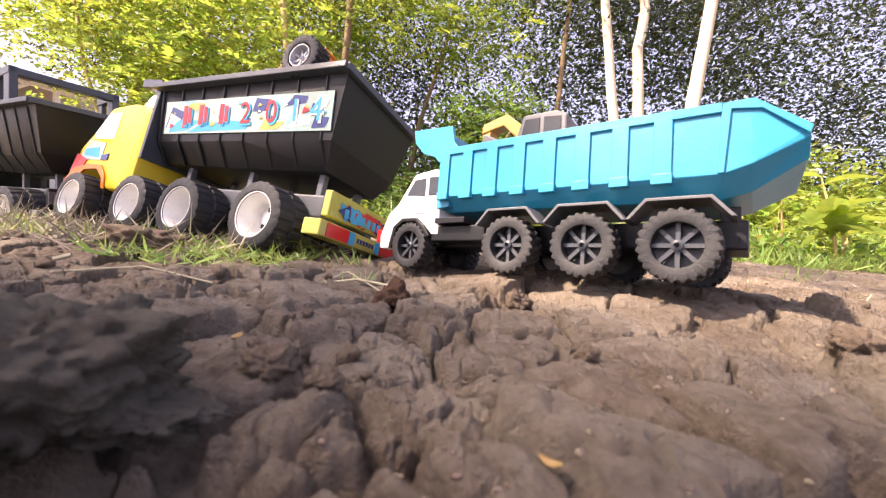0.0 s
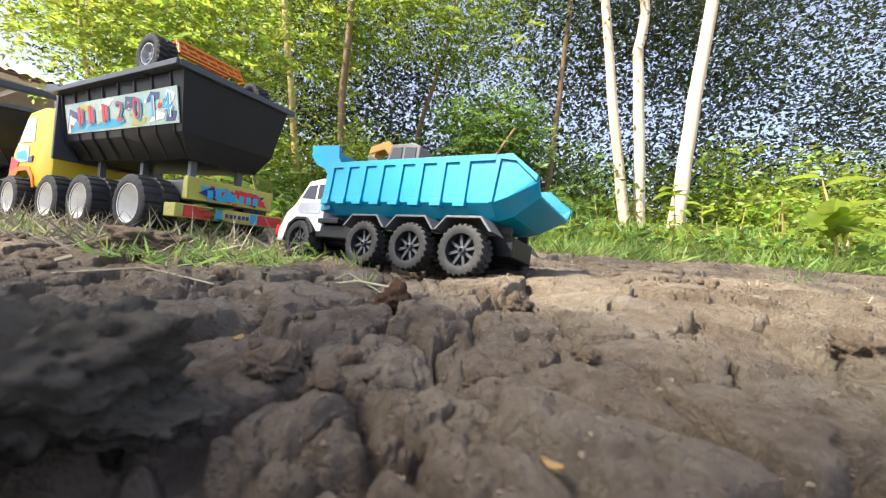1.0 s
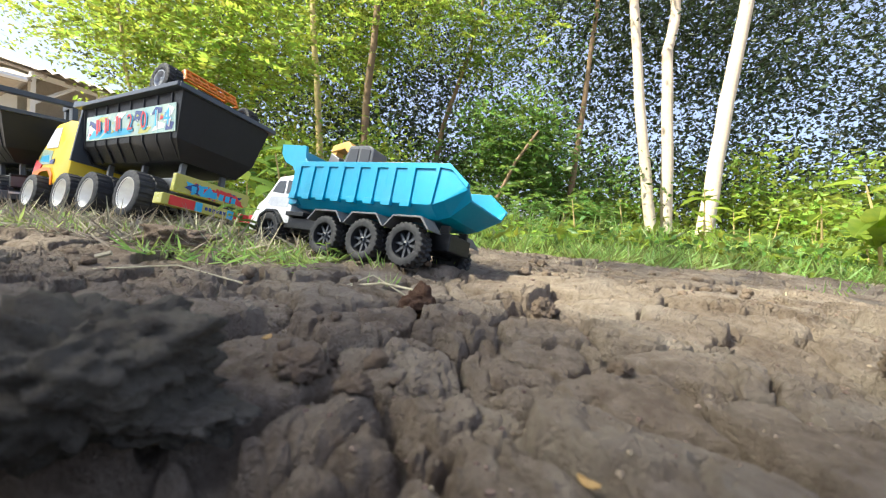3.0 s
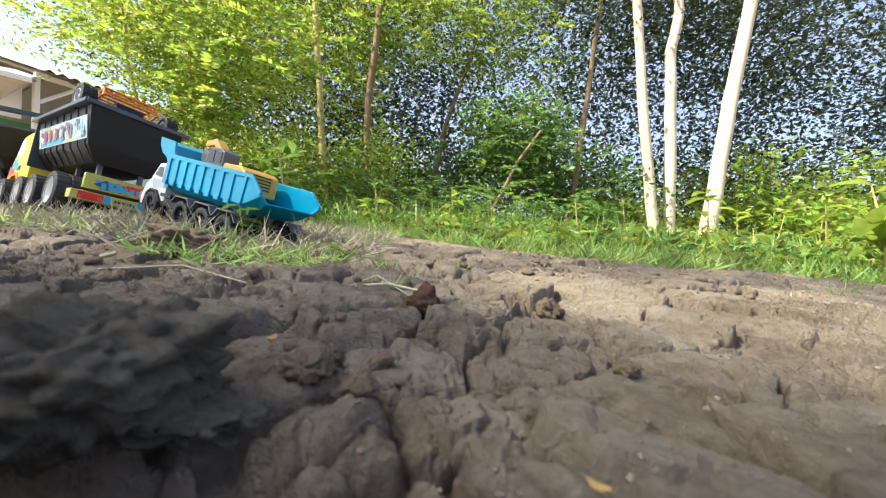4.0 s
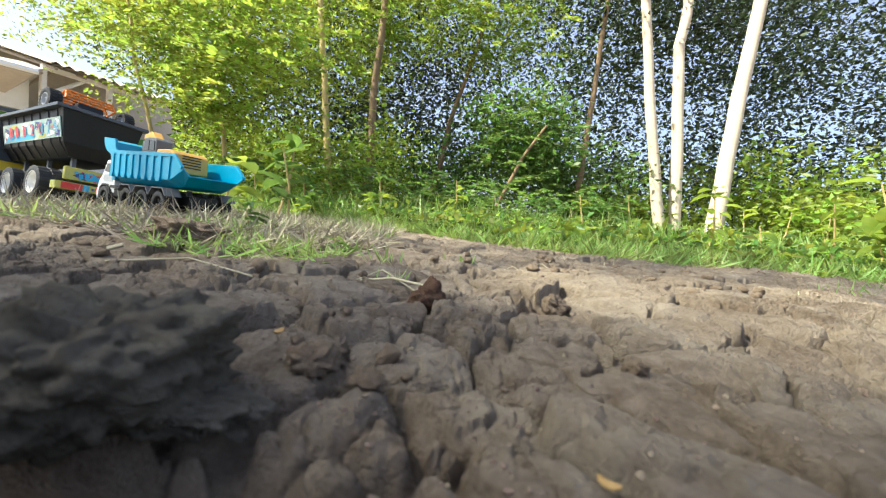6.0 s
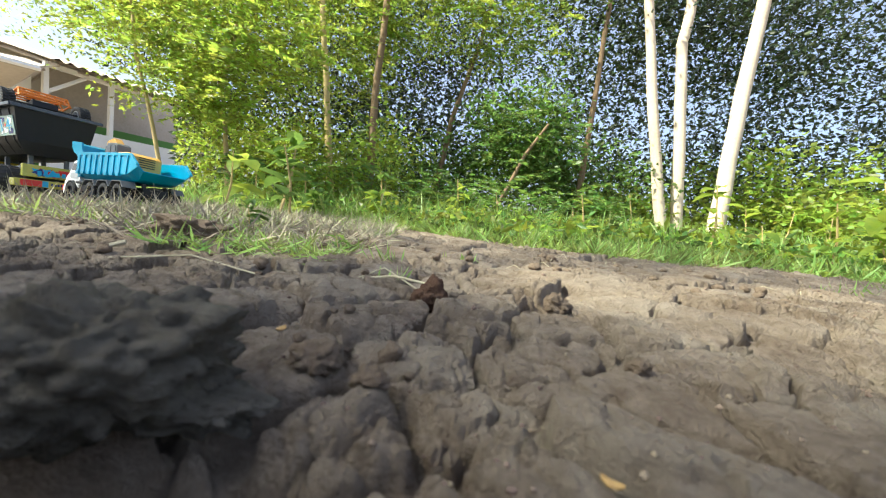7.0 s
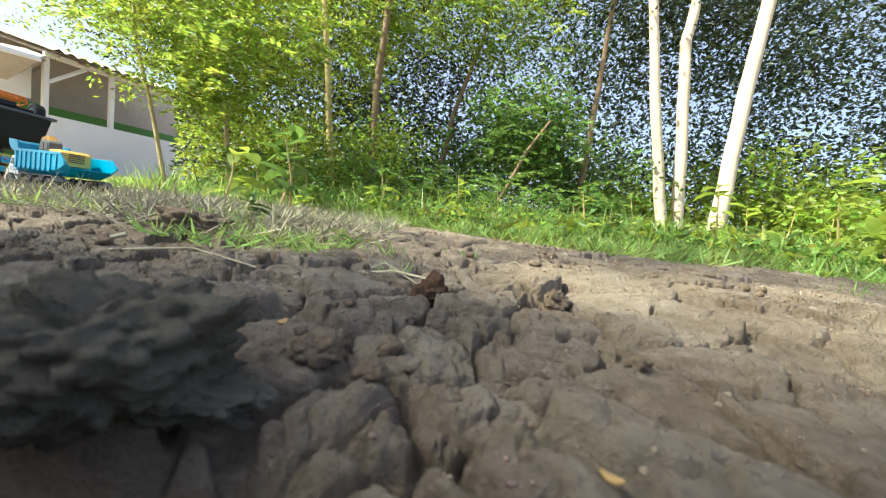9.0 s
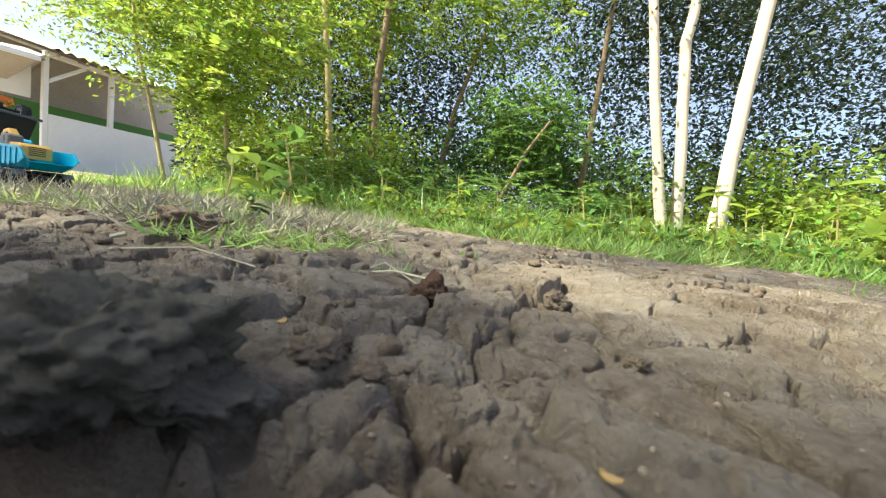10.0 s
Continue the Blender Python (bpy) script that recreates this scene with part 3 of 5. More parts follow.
tree(BROWN_TRUNK, [([(0.27, 5.30, 3.31), (0.12, 5.22, 2.41), (-0.16, 5.13, 1.34), (-0.32, 5.02, 0.0)], [0.0210, 0.0245, 0.0315, 0.0385])], BARK_BROWN,
     clumps(70, (-0.4, 4.6, 2.2), (1.6, 5.6, 3.8), 0.2, 50), LEAF_MID, (0.03, 0.07))
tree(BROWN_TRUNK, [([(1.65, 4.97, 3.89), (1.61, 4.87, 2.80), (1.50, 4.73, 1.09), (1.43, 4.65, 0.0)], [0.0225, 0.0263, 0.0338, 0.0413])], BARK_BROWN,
     clumps(60, (1.0, 4.6, 2.6), (2.6, 5.6, 4.2), 0.2, 50), LEAF_SHADE, (0.04, 0.09))
tree("slanting dead brown branch leaning among bushes", [([(0.89, 4.12, 1.17), (0.67, 4.09, 0.82), (0.33, 4.03, 0.0)], [0.012, 0.017, 0.022])], BARK_BROWN)
tree("young pale-stemmed tree with feathery bright leaves by the house", [([(-2.76, 3.11, 1.73), (-2.59, 3.06, 1.08), (-2.39, 3.01, 0.48), (-2.26, 2.97, 0.0)], [0.0108, 0.0132, 0.0150, 0.0180])], BAMBOO,
     np.concatenate([clumps(50, (-2.75, 2.8, 0.75), (-1.9, 3.6, 1.3), 0.11, 50), clumps(60, (-2.95, 2.8, 1.15), (-1.7, 3.6, 2.4), 0.13, 50)]), LEAF_LIT, (0.025, 0.06))
tree("forked pale-stemmed tree with bright green leaves", [([(-2.09, 3.54, 1.96), (-2.10, 3.50, 1.46), (-2.16, 3.46, 1.05), (-2.09, 3.43, 0.61), (-2.0, 3.39, 0.0)], [0.0108, 0.0132, 0.0180, 0.0210, 0.0240]),
     ([(-2.43, 3.49, 1.42), (-2.16, 3.46, 1.05)], [0.014, 0.02])], BAMBOO, clumps(70, (-2.8, 3.2, 0.8), (-1.2, 4.0, 2.5), 0.14, 50), LEAF_LIT, (0.025, 0.06))
def shade_crown():
    """Clumped crown with a gap that lets the sun onto the far side of the path."""
    p = clumps(78, (-6.6, -2.4, 3.7), (-2.4, 1.5, 6.0), 0.33, 40)
    gx, gy = p[:, 0] - p[:, 2] / math.tan(SUN_EL) * math.cos(SUN_AZ), p[:, 1] - p[:, 2] / math.tan(SUN_EL) * math.sin(SUN_AZ)
    gap = ((gx > -0.06) & (gx < 0.8) & (gy > 0.36) & (gy < 0.75) & (np.random.rand(len(p)) < 0.75)) | ((gx > 0.0) & (gx < 0.8) & (gy > -0.15) & (gy <= 0.36) & (np.random.rand(len(p)) < 0.62))
    return np.concatenate([p[~gap], clumps(9, (-4.2, -1.3, 4.4), (-3.75, -0.85, 4.9), 0.12, 40)])


# unseen tree, added only so that its crown shades the near ground
np.random.seed(77)
tree("large unseen leafy tree added to shade the dry path", [([(-4.6, -1.2, 5.2), (-4.5, -1.3, 2.6), (-4.6, -1.2, 0.0)], [0.12, 0.16, 0.22])], BARK_BROWN,
     shade_crown(), LEAF_MID, (0.1, 0.2), 0.6)


def clear_of_house(p):
    """Drops the leaves that would hang before the open house."""
    return p[~((p[:, 0] < -0.74 * p[:, 1]) & (p[:, 2] < (0.29 + 0.25 * np.clip(-p[:, 0] / p[:, 1] - 0.85, 0, 0.3)) * p[:, 1] + 0.06))]


def foliage(name, label, spots, sizes, aspect, mat, category="foliage", droop=0.3):
    spots = clear_of_house(spots)
    n = len(spots)
    ob = cards(name, spots, leaf_ups(n, droop), np.random.uniform(*sizes, n), np.random.uniform(*sizes, n) * aspect, mat)
    return tagged(ob, label, category, kind="stuff")


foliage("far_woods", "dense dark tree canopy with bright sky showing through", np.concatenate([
    clumps(1150, (-5, 7.0, 0.6), (15, 9.5, 8.5), 0.42, 75), clumps(260, (-6, 6.0, 0.2), (13, 8.0, 1.6), 0.4, 60)]), (0.07, 0.145), 0.5, LEAF_SHADE)
foliage("overhanging_branches", "dark leafy branches hanging over the pale trunks", clumps(150, (1.6, 4.9, 2.1), (5.0, 6.5, 4.4), 0.28, 60), (0.05, 0.11), 0.5, LEAF_SHADE)
foliage("leafy_thicket", "bright yellow-green thicket beside the house", np.concatenate([
    clumps(75, (-6.6, 4.6, 1.7), (-1.8, 5.6, 4.6), 0.16, 60), clumps(170, (-6.5, 5.0, 1.3), (-1.6, 6.5, 5.0), 0.17, 60), clumps(170, (-3.0, 3.4, 0.1), (-0.6, 5.0, 0.9), 0.15, 60)]), (0.035, 0.085), 0.45, LEAF_LIT)
# backing layer; its dark leaf colour stands for shade inside the thicket
foliage("shaded_thicket", "leaves deep in the thicket, coloured dark for shade", clumps(380, (-6.5, 6.2, 0.4), (-0.5, 8.0, 5.5), 0.26, 60), (0.06, 0.12), 0.5, LEAF_SHADE)
foliage("bushes", "green bushes at the back of the path", np.concatenate([
    clumps(190, (-1.5, 4.4, 0.1), (2.2, 6.0, 1.1), 0.16, 60), clumps(90, (0.2, 4.4, 0.8), (1.3, 5.4, 1.6), 0.15, 60)]), (0.035, 0.09), 0.5, LEAF_MID)
# bushes take the brighter leaf copy to look sunlit
foliage("sunlit_bushes", "yellow-green bushes beside the pale trunks, sunlight in the leaf colour", np.concatenate([clumps(80, (1.5, 4.65, 0.05), (3.4, 6.0, 0.6), 0.15, 50), clumps(210, (3.45, 3.7, 0.05), (7.5, 6.0, 0.7), 0.15, 50), clumps(110, (3.4, 4.4, 0.6), (7.5, 6.0, 1.35), 0.15, 45)]), (0.05, 0.12), 0.5, LEAF_LIT)


frond_stuff("feathery_branches", "bright feathery fronds hanging from the young trees", [
    fronds(230, (-3.0, 2.7, 1.15), (-1.3, 3.6, 2.3), 0.36), fronds(70, (-2.35, 2.7, 0.7), (-1.6, 3.3, 1.15), 0.28), fronds(150, (-5.2, 3.8, 1.8), (-2.0, 4.6, 3.4), 0.34), fronds(230, (-4.0, 4.3, 1.6), (-0.8, 5.0, 3.6), 0.5),
    fronds(260, (-1.2, 4.55, 2.1), (1.2, 5.2, 3.6), 0.34)], LEAF_LIT)
frond_stuff("fern_growth", "green fronds and ferns low behind the path", [fronds(260, (-2.2, 3.0, 0.05), (1.4, 4.2, 0.5), 0.3), fronds(90, (0.2, 4.0, 0.5), (1.3, 4.6, 1.5), 0.3)], LEAF_MID)


def blades(name, label, region, count, height, mat, width=0.006, lean=0.5, base=None):
    xs = np.random.uniform(region[0], region[2], count)
    ys = np.random.uniform(region[1], region[3], count)
    if base is not None:
        keep = base(xs, ys)
        xs, ys = xs[keep], ys[keep]
    n = len(xs)
    c = np.stack([xs, ys, ground_height(xs, ys) - 0.004], 1)
    up = np.random.normal(size=(n, 3)) * lean
    up[:, 2] = 1
    h = np.random.uniform(*height, n)
    ob = cards(name, c, up, h, np.random.uniform(0.6, 1.2, n) * width, mat, fold=0.1)
    return tagged(ob, label, "grass", kind="stuff")


def verge(xs, ys):
    """Where the path gives way to grass."""
    edge = np.interp(xs, [-3.0, -1.2, -0.7, -0.2, 0.2, 0.5, 0.9, 1.4, 5], [2.7, 2.6, 2.5, 2.2, 1.5, 1.32, 1.3, 1.5, 1.8])
    return ys > edge + 0.3 * value_noise(xs * 3, ys * 3, 31) + 0.15 * value_noise(xs * 11, ys * 11, 33)


blades("grass", "strip of sunlit green grass along the path", (-3, 1.2, 5, 4.6), 90000, (0.03, 0.12), GRASS, 0.008, 0.9, verge)
blades("tall_grass", "tall grass and weeds before the trees", (-2.5, 2.2, 6, 5.5), 12000, (0.08, 0.3), GRASS, 0.011, 0.7, verge)
def verge_cover(count, per, sizes, mat, label):
    p = clumps(count, (-1.6, 1.3, 0.02), (5.5, 4.4, 0.1), 0.05, per)
    p = p[verge(p[:, 0], p[:, 1] - 0.1)]
    p[:, 2] = np.abs(p[:, 2]) + ground_height(p[:, 0], p[:, 1])
    ob = cards("verge_plants", p, leaf_ups(len(p), -0.3), np.random.uniform(*sizes, len(p)), np.random.uniform(*sizes, len(p)) * 0.5, mat)
    return tagged(ob, label, "weeds", kind="stuff")


verge_cover(900, 16, (0.02, 0.06), LEAF_MID, "low dark green weeds among the grass")
verge_cover(700, 14, (0.025, 0.075), LEAF_LIT, "low yellow-green weeds among the grass")


def patch(name, label, spots, height, mat, width, lean, category="grass"):
    """Blades at the given (x, y) places."""
    xs, ys = spots[:, 0], spots[:, 1]
    n = len(xs)
    c = np.stack([xs, ys, ground_height(xs, ys) + 0.001], 1)
    up = np.random.normal(size=(n, 3)) * lean
    up[:, 2] = np.abs(up[:, 2]) * 0.4 + 0.6
    ob = cards(name, c, up, np.random.uniform(*height, n), np.random.uniform(0.6, 1.2, n) * width, mat, fold=0.1)
    return tagged(ob, label, category, kind="stuff")


def rise(n, k, cut):
    q = np.stack([np.random.uniform(-2.2, -0.16, n), np.random.uniform(0.46, 2.4, n)], 1)
    keep = (value_noise(q[:, 0] * 6, q[:, 1] * 6, k) > cut) & (q[:, 1] > 0.40 - 0.42 * (q[:, 0] + 0.16)) & (q[:, 0] < -0.12 - 0.1 * (q[:, 1] - 0.5))
    return q[keep]


patch("dry_grass", "trampled dry straw on the grassy rise", rise(42000, 43, -0.2), (0.02, 0.085), STRAW, 0.0028, 7.0)
patch("green_tufts", "short green grass tufts on the grassy rise", rise(26000, 41, 0.0), (0.012, 0.05), GRASS, 0.0034, 2.2)


def tuft(x, y, n, spread, height, mat=GRASS, label="small tuft of green grass on bare soil", width=0.003, lean=0.5):
    q = np.random.normal(size=(n, 3)) * spread
    up = np.concatenate([np.random.normal(size=(n, 2)) * lean, np.ones((n, 1))], 1)
    c = np.stack([q[:, 0], q[:, 1], np.zeros(n)], 1)
    ob = cards("grass_tuft", c, up, np.random.uniform(height * 0.5, height, n), np.full(n, width), mat, fold=0.1)
    ob.matrix_basis = pose(x, y, surface(x, y) - 0.002)
    return tagged(ob, label, "grass tuft", kind="stuff")


tuft(-0.092, 0.556, 14, 0.012, 0.032)
tuft(-0.06, 0.40, 8, 0.008, 0.02)
tuft(0.525, 1.31, 120, 0.06, 0.11, label="tuft of blue-green grass at the path edge", width=0.005, lean=0.9)
tuft(1.02, 0.99, 16, 0.02, 0.07, width=0.004)
tuft(0.86, 0.88, 14, 0.03, 0.03)
tuft(1.2, 1.05, 18, 0.03, 0.035)
tuft(0.72, 1.25, 14, 0.03, 0.05)
tuft(-0.33, 0.615, 40, 0.025, 0.045)
tuft(-0.22, 0.60, 30, 0.025, 0.05)
tuft(-0.47, 0.70, 50, 0.03, 0.04)
tuft(-0.62, 0.66, 60, 0.04, 0.035)
tuft(0.02, 0.70, 10, 0.015, 0.025)


def weed(x, y, height, leaves, leaf_len, label, mat=LEAF_MID, seed=1, width=0.5):
    """A broad-leaved weed: stem and separate leaves."""
    r = random.Random(seed)
    w = thing("weed", label, "weed", pose(x, y, surface(x, y) - 0.004), "weeds along the path")
    b = Build()
    top = Vector((r.uniform(-0.2, 0.2) * height, r.uniform(-0.2, 0.2) * height, height))
    b.tube([(0, 0, 0), top * 0.5 + Vector((0.05 * height, 0, 0)), top], [height * 0.02, height * 0.016, height * 0.008], 6)
    part("stem", b, BAMBOO, w)
    for k in range(leaves):
        f = r.uniform(0.25, 1.0)
        l = leaf_len * r.uniform(0.6, 1.1)
        b = Build()
        prof = [(0.0, 0.04), (0.2, 0.6), (0.45, 1.0), (0.75, 0.7), (1.0, 0.02)]
        left = [(l * u, l * width * 0.5 * v, 0.12 * l * v - 0.35 * l * u * u) for u, v in prof]
        mid = [(l * u, 0, -0.35 * l * u * u) for u, v in prof]
        right = [(p[0], -p[1], p[2]) for p in left]
        m = len(prof)
        fs = [(i, i + 1, m + i + 1, m + i) for i in range(m - 1)] + [(m + i, m + i + 1, 2 * m + i + 1, 2 * m + i) for i in range(m - 1)]
        b.add(left + mid + right, fs)
        part("leaf", b, mat, w, smooth=True, at=Matrix.Translation(top * f) @ pose(0, 0, 0, 0, r.uniform(-50, 10), r.uniform(0, 360)), fix=False)
    return w


weed(-0.407, 0.757, 0.085, 12, 0.05, "leafy green weed with drooping leaves by the ruts", LEAF_MID, 3, 0.45)
weed(-0.19, 0.64, 0.05, 6, 0.03, "small green weed in dry grass", LEAF_MID, 4, 0.4)
weed(-0.98, 1.62, 0.27, 7, 0.16, "broad-leaved pale green weed by the path", LEAF_LIT, 5, 0.75)
weed(-1.1, 2.4, 0.5, 10, 0.22, "tall broad-leaved green weed by the path", LEAF_MID, 6, 0.6)
weed(-0.9, 2.1, 0.4, 9, 0.18, "tall broad-leaved green weed by the path", LEAF_MID, 7, 0.6)
weed(2.0, 1.75, 0.45, 12, 0.24, "broad-leaved bright weed in the verge", LEAF_LIT, 8, 0.45)
weed(2.3, 2.0, 0.4, 10, 0.22, "broad-leaved bright weed in the verge", LEAF_LIT, 9, 0.45)
rw = random.Random(21)
for k in range(46):
    x = rw.uniform(-1.6, 4.2)
    y = rw.uniform(1.7, 3.9) if x > 0.3 else rw.uniform(2.6, 3.9)
    weed(x, y, rw.uniform(0.12, 0.4), 9, rw.uniform(0.07, 0.16), "leafy weed standing in the grass verge", LEAF_LIT if rw.random() < 0.6 else LEAF_MID, 30 + k, rw.uniform(0.4, 0.7))


# ---- open-sided house behind the trees ----
def house():
    """Local y runs along the low wall, local x away from the house's inside."""
    h = thing("house", "open-sided white house with a corrugated roof behind trees", "house", pose(-10.67, 9.99, 0, 0, 0, -16.7))
    b = Build()
    b.box(0, 2.2, 0.76, 0.15, 4.6, 1.54)
    part("wall", b, PLASTER, h, "low whitewashed wall")
    b = Build()
    b.box(-3.2, 2.4, 1.3, 0.15, 7.0, 1.7)
    part("inner_wall", b, GREEN_PAINT, h, "green painted inner wall")
    b = Build()
    b.box(-5.2, 2.4, 2.2, 0.15, 14.0, 4.4)
    part("back_wall", b, ROOFING, h, "brown back wall")
    for y, z in ((-0.16, 2.95), (1.33, 3.02), (3.4, 3.1)):
        b = Build()
        b.box(0.0, y, z / 2, 0.11, 0.11, z)
        part("post", b, PLASTER, h)
    b = Build()
    b.tube([(0.0, -0.1, 2.35), (-0.1, 0.75, 2.98)], 0.05, 6)
    part("brace", b, PLASTER, h)
    b = Build()
    b.box(0.0, 2.3, 3.02, 0.1, 5.0, 0.12)
    part("eave_beam", b, PLASTER, h)
    for y in np.arange(-0.1, 5.0, 0.62):
        b = Build()
        b.tube([(0.4, y, 2.98), (-5.2, y, 4.35)], 0.04, 6)
        part("rafter", b, TIMBER, h)
    for k in range(6):
        b = Build()
        x = 0.2 - k * 0.9
        b.box(x, 2.4, 3.09 - (x - 0.4) * 0.245, 0.05, 5.3, 0.05)
        part("purlin", b, TIMBER, h)
    for k in range(21):
        y = -0.3 + k * 0.26
        b = Build()
        b.add([(0.55, y, 3.05), (-5.3, y, 4.5), (-5.3, y + 0.26, 4.5), (0.55, y + 0.26, 3.05), (0.55, y + 0.13, 3.12), (-5.3, y + 0.13, 4.57)],
              [(0, 1, 5, 4), (4, 5, 2, 3), (3, 2, 1, 0)])
        part("roof_sheet", b, ROOFING, h)
    porch = [Vector((1.2, -0.84, 2.6)), Vector((1.2, -1.97, 2.54)), Vector((-2.5, -0.54, 1.59)), Vector((-2.5, 1.29, 3.61))]
    b = Build()
    up = Vector((0, 0, 0.05))
    b.add(porch + [p + up for p in porch], [(0, 1, 2, 3), (7, 6, 5, 4), (0, 4, 5, 1), (1, 5, 6, 2), (2, 6, 7, 3), (3, 7, 4, 0)])
    part("porch_roof", b, ROOFING, h, "tan porch roof seen from below")
    for k in range(5):
        t = k / 4
        b = Build()
        b.tube([porch[0].lerp(porch[3], t) - up, porch[1].lerp(porch[2], t) - up], 0.035, 6)
        part("porch_purlin", b, TIMBER, h)
    b = Build()
    b.tube([porch[0] - up * 0.4, porch[1] - up * 0.4], 0.06, 6)
    part("porch_fascia", b, PLASTER, h)
    b = Build()
    b.box(-0.35, -0.75, 2.3, 0.06, 0.95, 0.85)
    part("awning_sheet", b, PLASTER, h, "pale hanging sheet")
    return h


house()


# ---- toy trucks ----
def wheel_mesh(radius, width, lugs, lug_depth, skew):
    """A tyre about the y axis, centred; its tread blocks rise from one skin. skew: how far the blocks slant, in blocks."""
    w, r, per = width / 2, radius - lug_depth, 6
    sides = [(r * 0.66, -0.92), (r * 0.74, -1.0), (r * 0.93, -0.97)]
    cols = [-0.9, -0.55, -0.1, -0.04, 0.04, 0.1, 0.55, 0.9]
    prof = [(q, y, 0) for q, y in sides] + [(r, y, 1) for y in cols] + [(q, -y, 0) for q, y in sides[::-1]]
    n, k, b, vs, fs = lugs * per, len(prof), Build(), [], []
    for i in range(n):
        a = 2 * math.pi * i / n
        for q, y, tread in prof:
            rr = q
            if tread:
                ph = (i / per + (0.5 if y > 0 else 0) + skew * abs(y)) % 1
                rr = radius * (1 - 0.03 * abs(y) ** 3) if ph < 0.55 and abs(y) > 0.05 else r
            elif abs(y) > 0.95 and q > r * 0.9:
                rr = q + lug_depth * 0.8 * ((i / per + (0.5 if y > 0 else 0) + skew) % 1 < 0.55)
            vs.append((rr * math.cos(a), y * w, rr * math.sin(a)))
    for i in range(n):
        for j in range(k):
            fs.append((i * k + j, i * k + (j + 1) % k, ((i + 1) % n) * k + (j + 1) % k, ((i + 1) % n) * k + j))
    return b.add(vs, fs)


def spoked_rim(radius, width):
    b = Build()
    w = width / 2
    b.lathe([(radius, -w), (radius, w), (radius * 0.9, w), (radius * 0.87, w * 0.5), (radius * 0.87, -w)], 32)
    b.lathe([(0.001, -w * 0.1), (radius * 0.2, -w * 0.1), (radius * 0.2, w * 0.75), (radius * 0.1, w * 0.85), (radius * 0.1, w * 0.5), (0.001, w * 0.5)], 16)
    for k in range(8):
        b.box(radius * 0.53, 0, w * 0.0, radius * 0.74, w * 0.5, radius * 0.16, pose(0, w * 0.25, 0, 0, 45 * k, 0))
    b.lathe([(0.001, -w * 0.5), (radius * 0.88, -w * 0.5), (radius * 0.88, -w * 0.3), (0.001, -w * 0.3)], 24)
    return b


def dish_rim(radius, width):
    b = Build()
    w = width / 2
    b.lathe([(radius, -w), (radius, w), (radius * 0.9, w), (radius * 0.82, w * 0.75), (radius * 0.76, -w * 0.35), (radius * 0.3, -w * 0.4), (radius * 0.26, w * 0.12), (0.001, w * 0.15),
             (0.001, -w * 0.6), (radius * 0.9, -w * 0.6)], 36)
    return b


WHEELS = []      # (wheel, radius, thing's name) to turn as the truck rolls


def fit_wheel(truck, key, radius, width, x, y, style):
    """A wheel with its tyre and rim; the axle runs along y."""
    side = 1 if y > 0 else -1
    hub = new("wheel")
    hub.empty_display_size = 0.01
    hub.parent = truck
    hub.matrix_basis = pose(x, y, radius)
    if style == "spoked":
        part("tyre", wheel_mesh(radius, width, 24, radius * 0.08, 0.5), TYRE, hub, smooth=True)
        part("rim", spoked_rim(radius * 0.71, width * 0.9), RIM_GREY, hub, "charcoal plastic rim with eight spokes", bevel=0.0, smooth=True, at=pose(0, 0, 0, 0, 0, 0 if side > 0 else 180))
    else:
        part("tyre", wheel_mesh(radius, width, 20, radius * 0.05, 0.0), TYRE, hub, smooth=True)
        part("rim", dish_rim(radius * 0.715, width * 0.96), RIM_WHITE, hub, "deep white plastic rim", smooth=True, at=pose(0, 0, 0, 0, 0, 0 if side > 0 else 180))
        for k in range(4):
            b = Build()
            b.lathe([(0.001, -0.002), (radius * 0.1, -0.002), (radius * 0.1, 0.0), (0.001, 0.0)], 10)
            part("hole", b, BLACK, hub, at=pose(0, 0, 0, 0, 90 * k + 30, 0) @ pose(radius * 0.38, side * (width * 0.96 / 2 * -0.36 + 0.0022), 0))
    WHEELS.append((hub, radius, key, x, y))
    return hub


def trough(rings, wall):
    """An open bed: rings of (x, half width at top, top z, crease half width, crease z, floor half width, floor z)."""
    b = Build()
    out = []
    for x, ht, zt, hc, zc, hf, zf in rings:
        out.append([(x, -ht, zt), (x, -hc, zc), (x, -hf, zf), (x, hf, zf), (x, hc, zc), (x, ht, zt),
                    (x, ht - wall, zt), (x, hc - wall, zc + wall * 0.3), (x, hf - wall, zf + wall), (x, -hf + wall, zf + wall), (x, -hc + wall, zc + wall * 0.3), (x, -ht + wall, zt)])
    return b.loft(out)


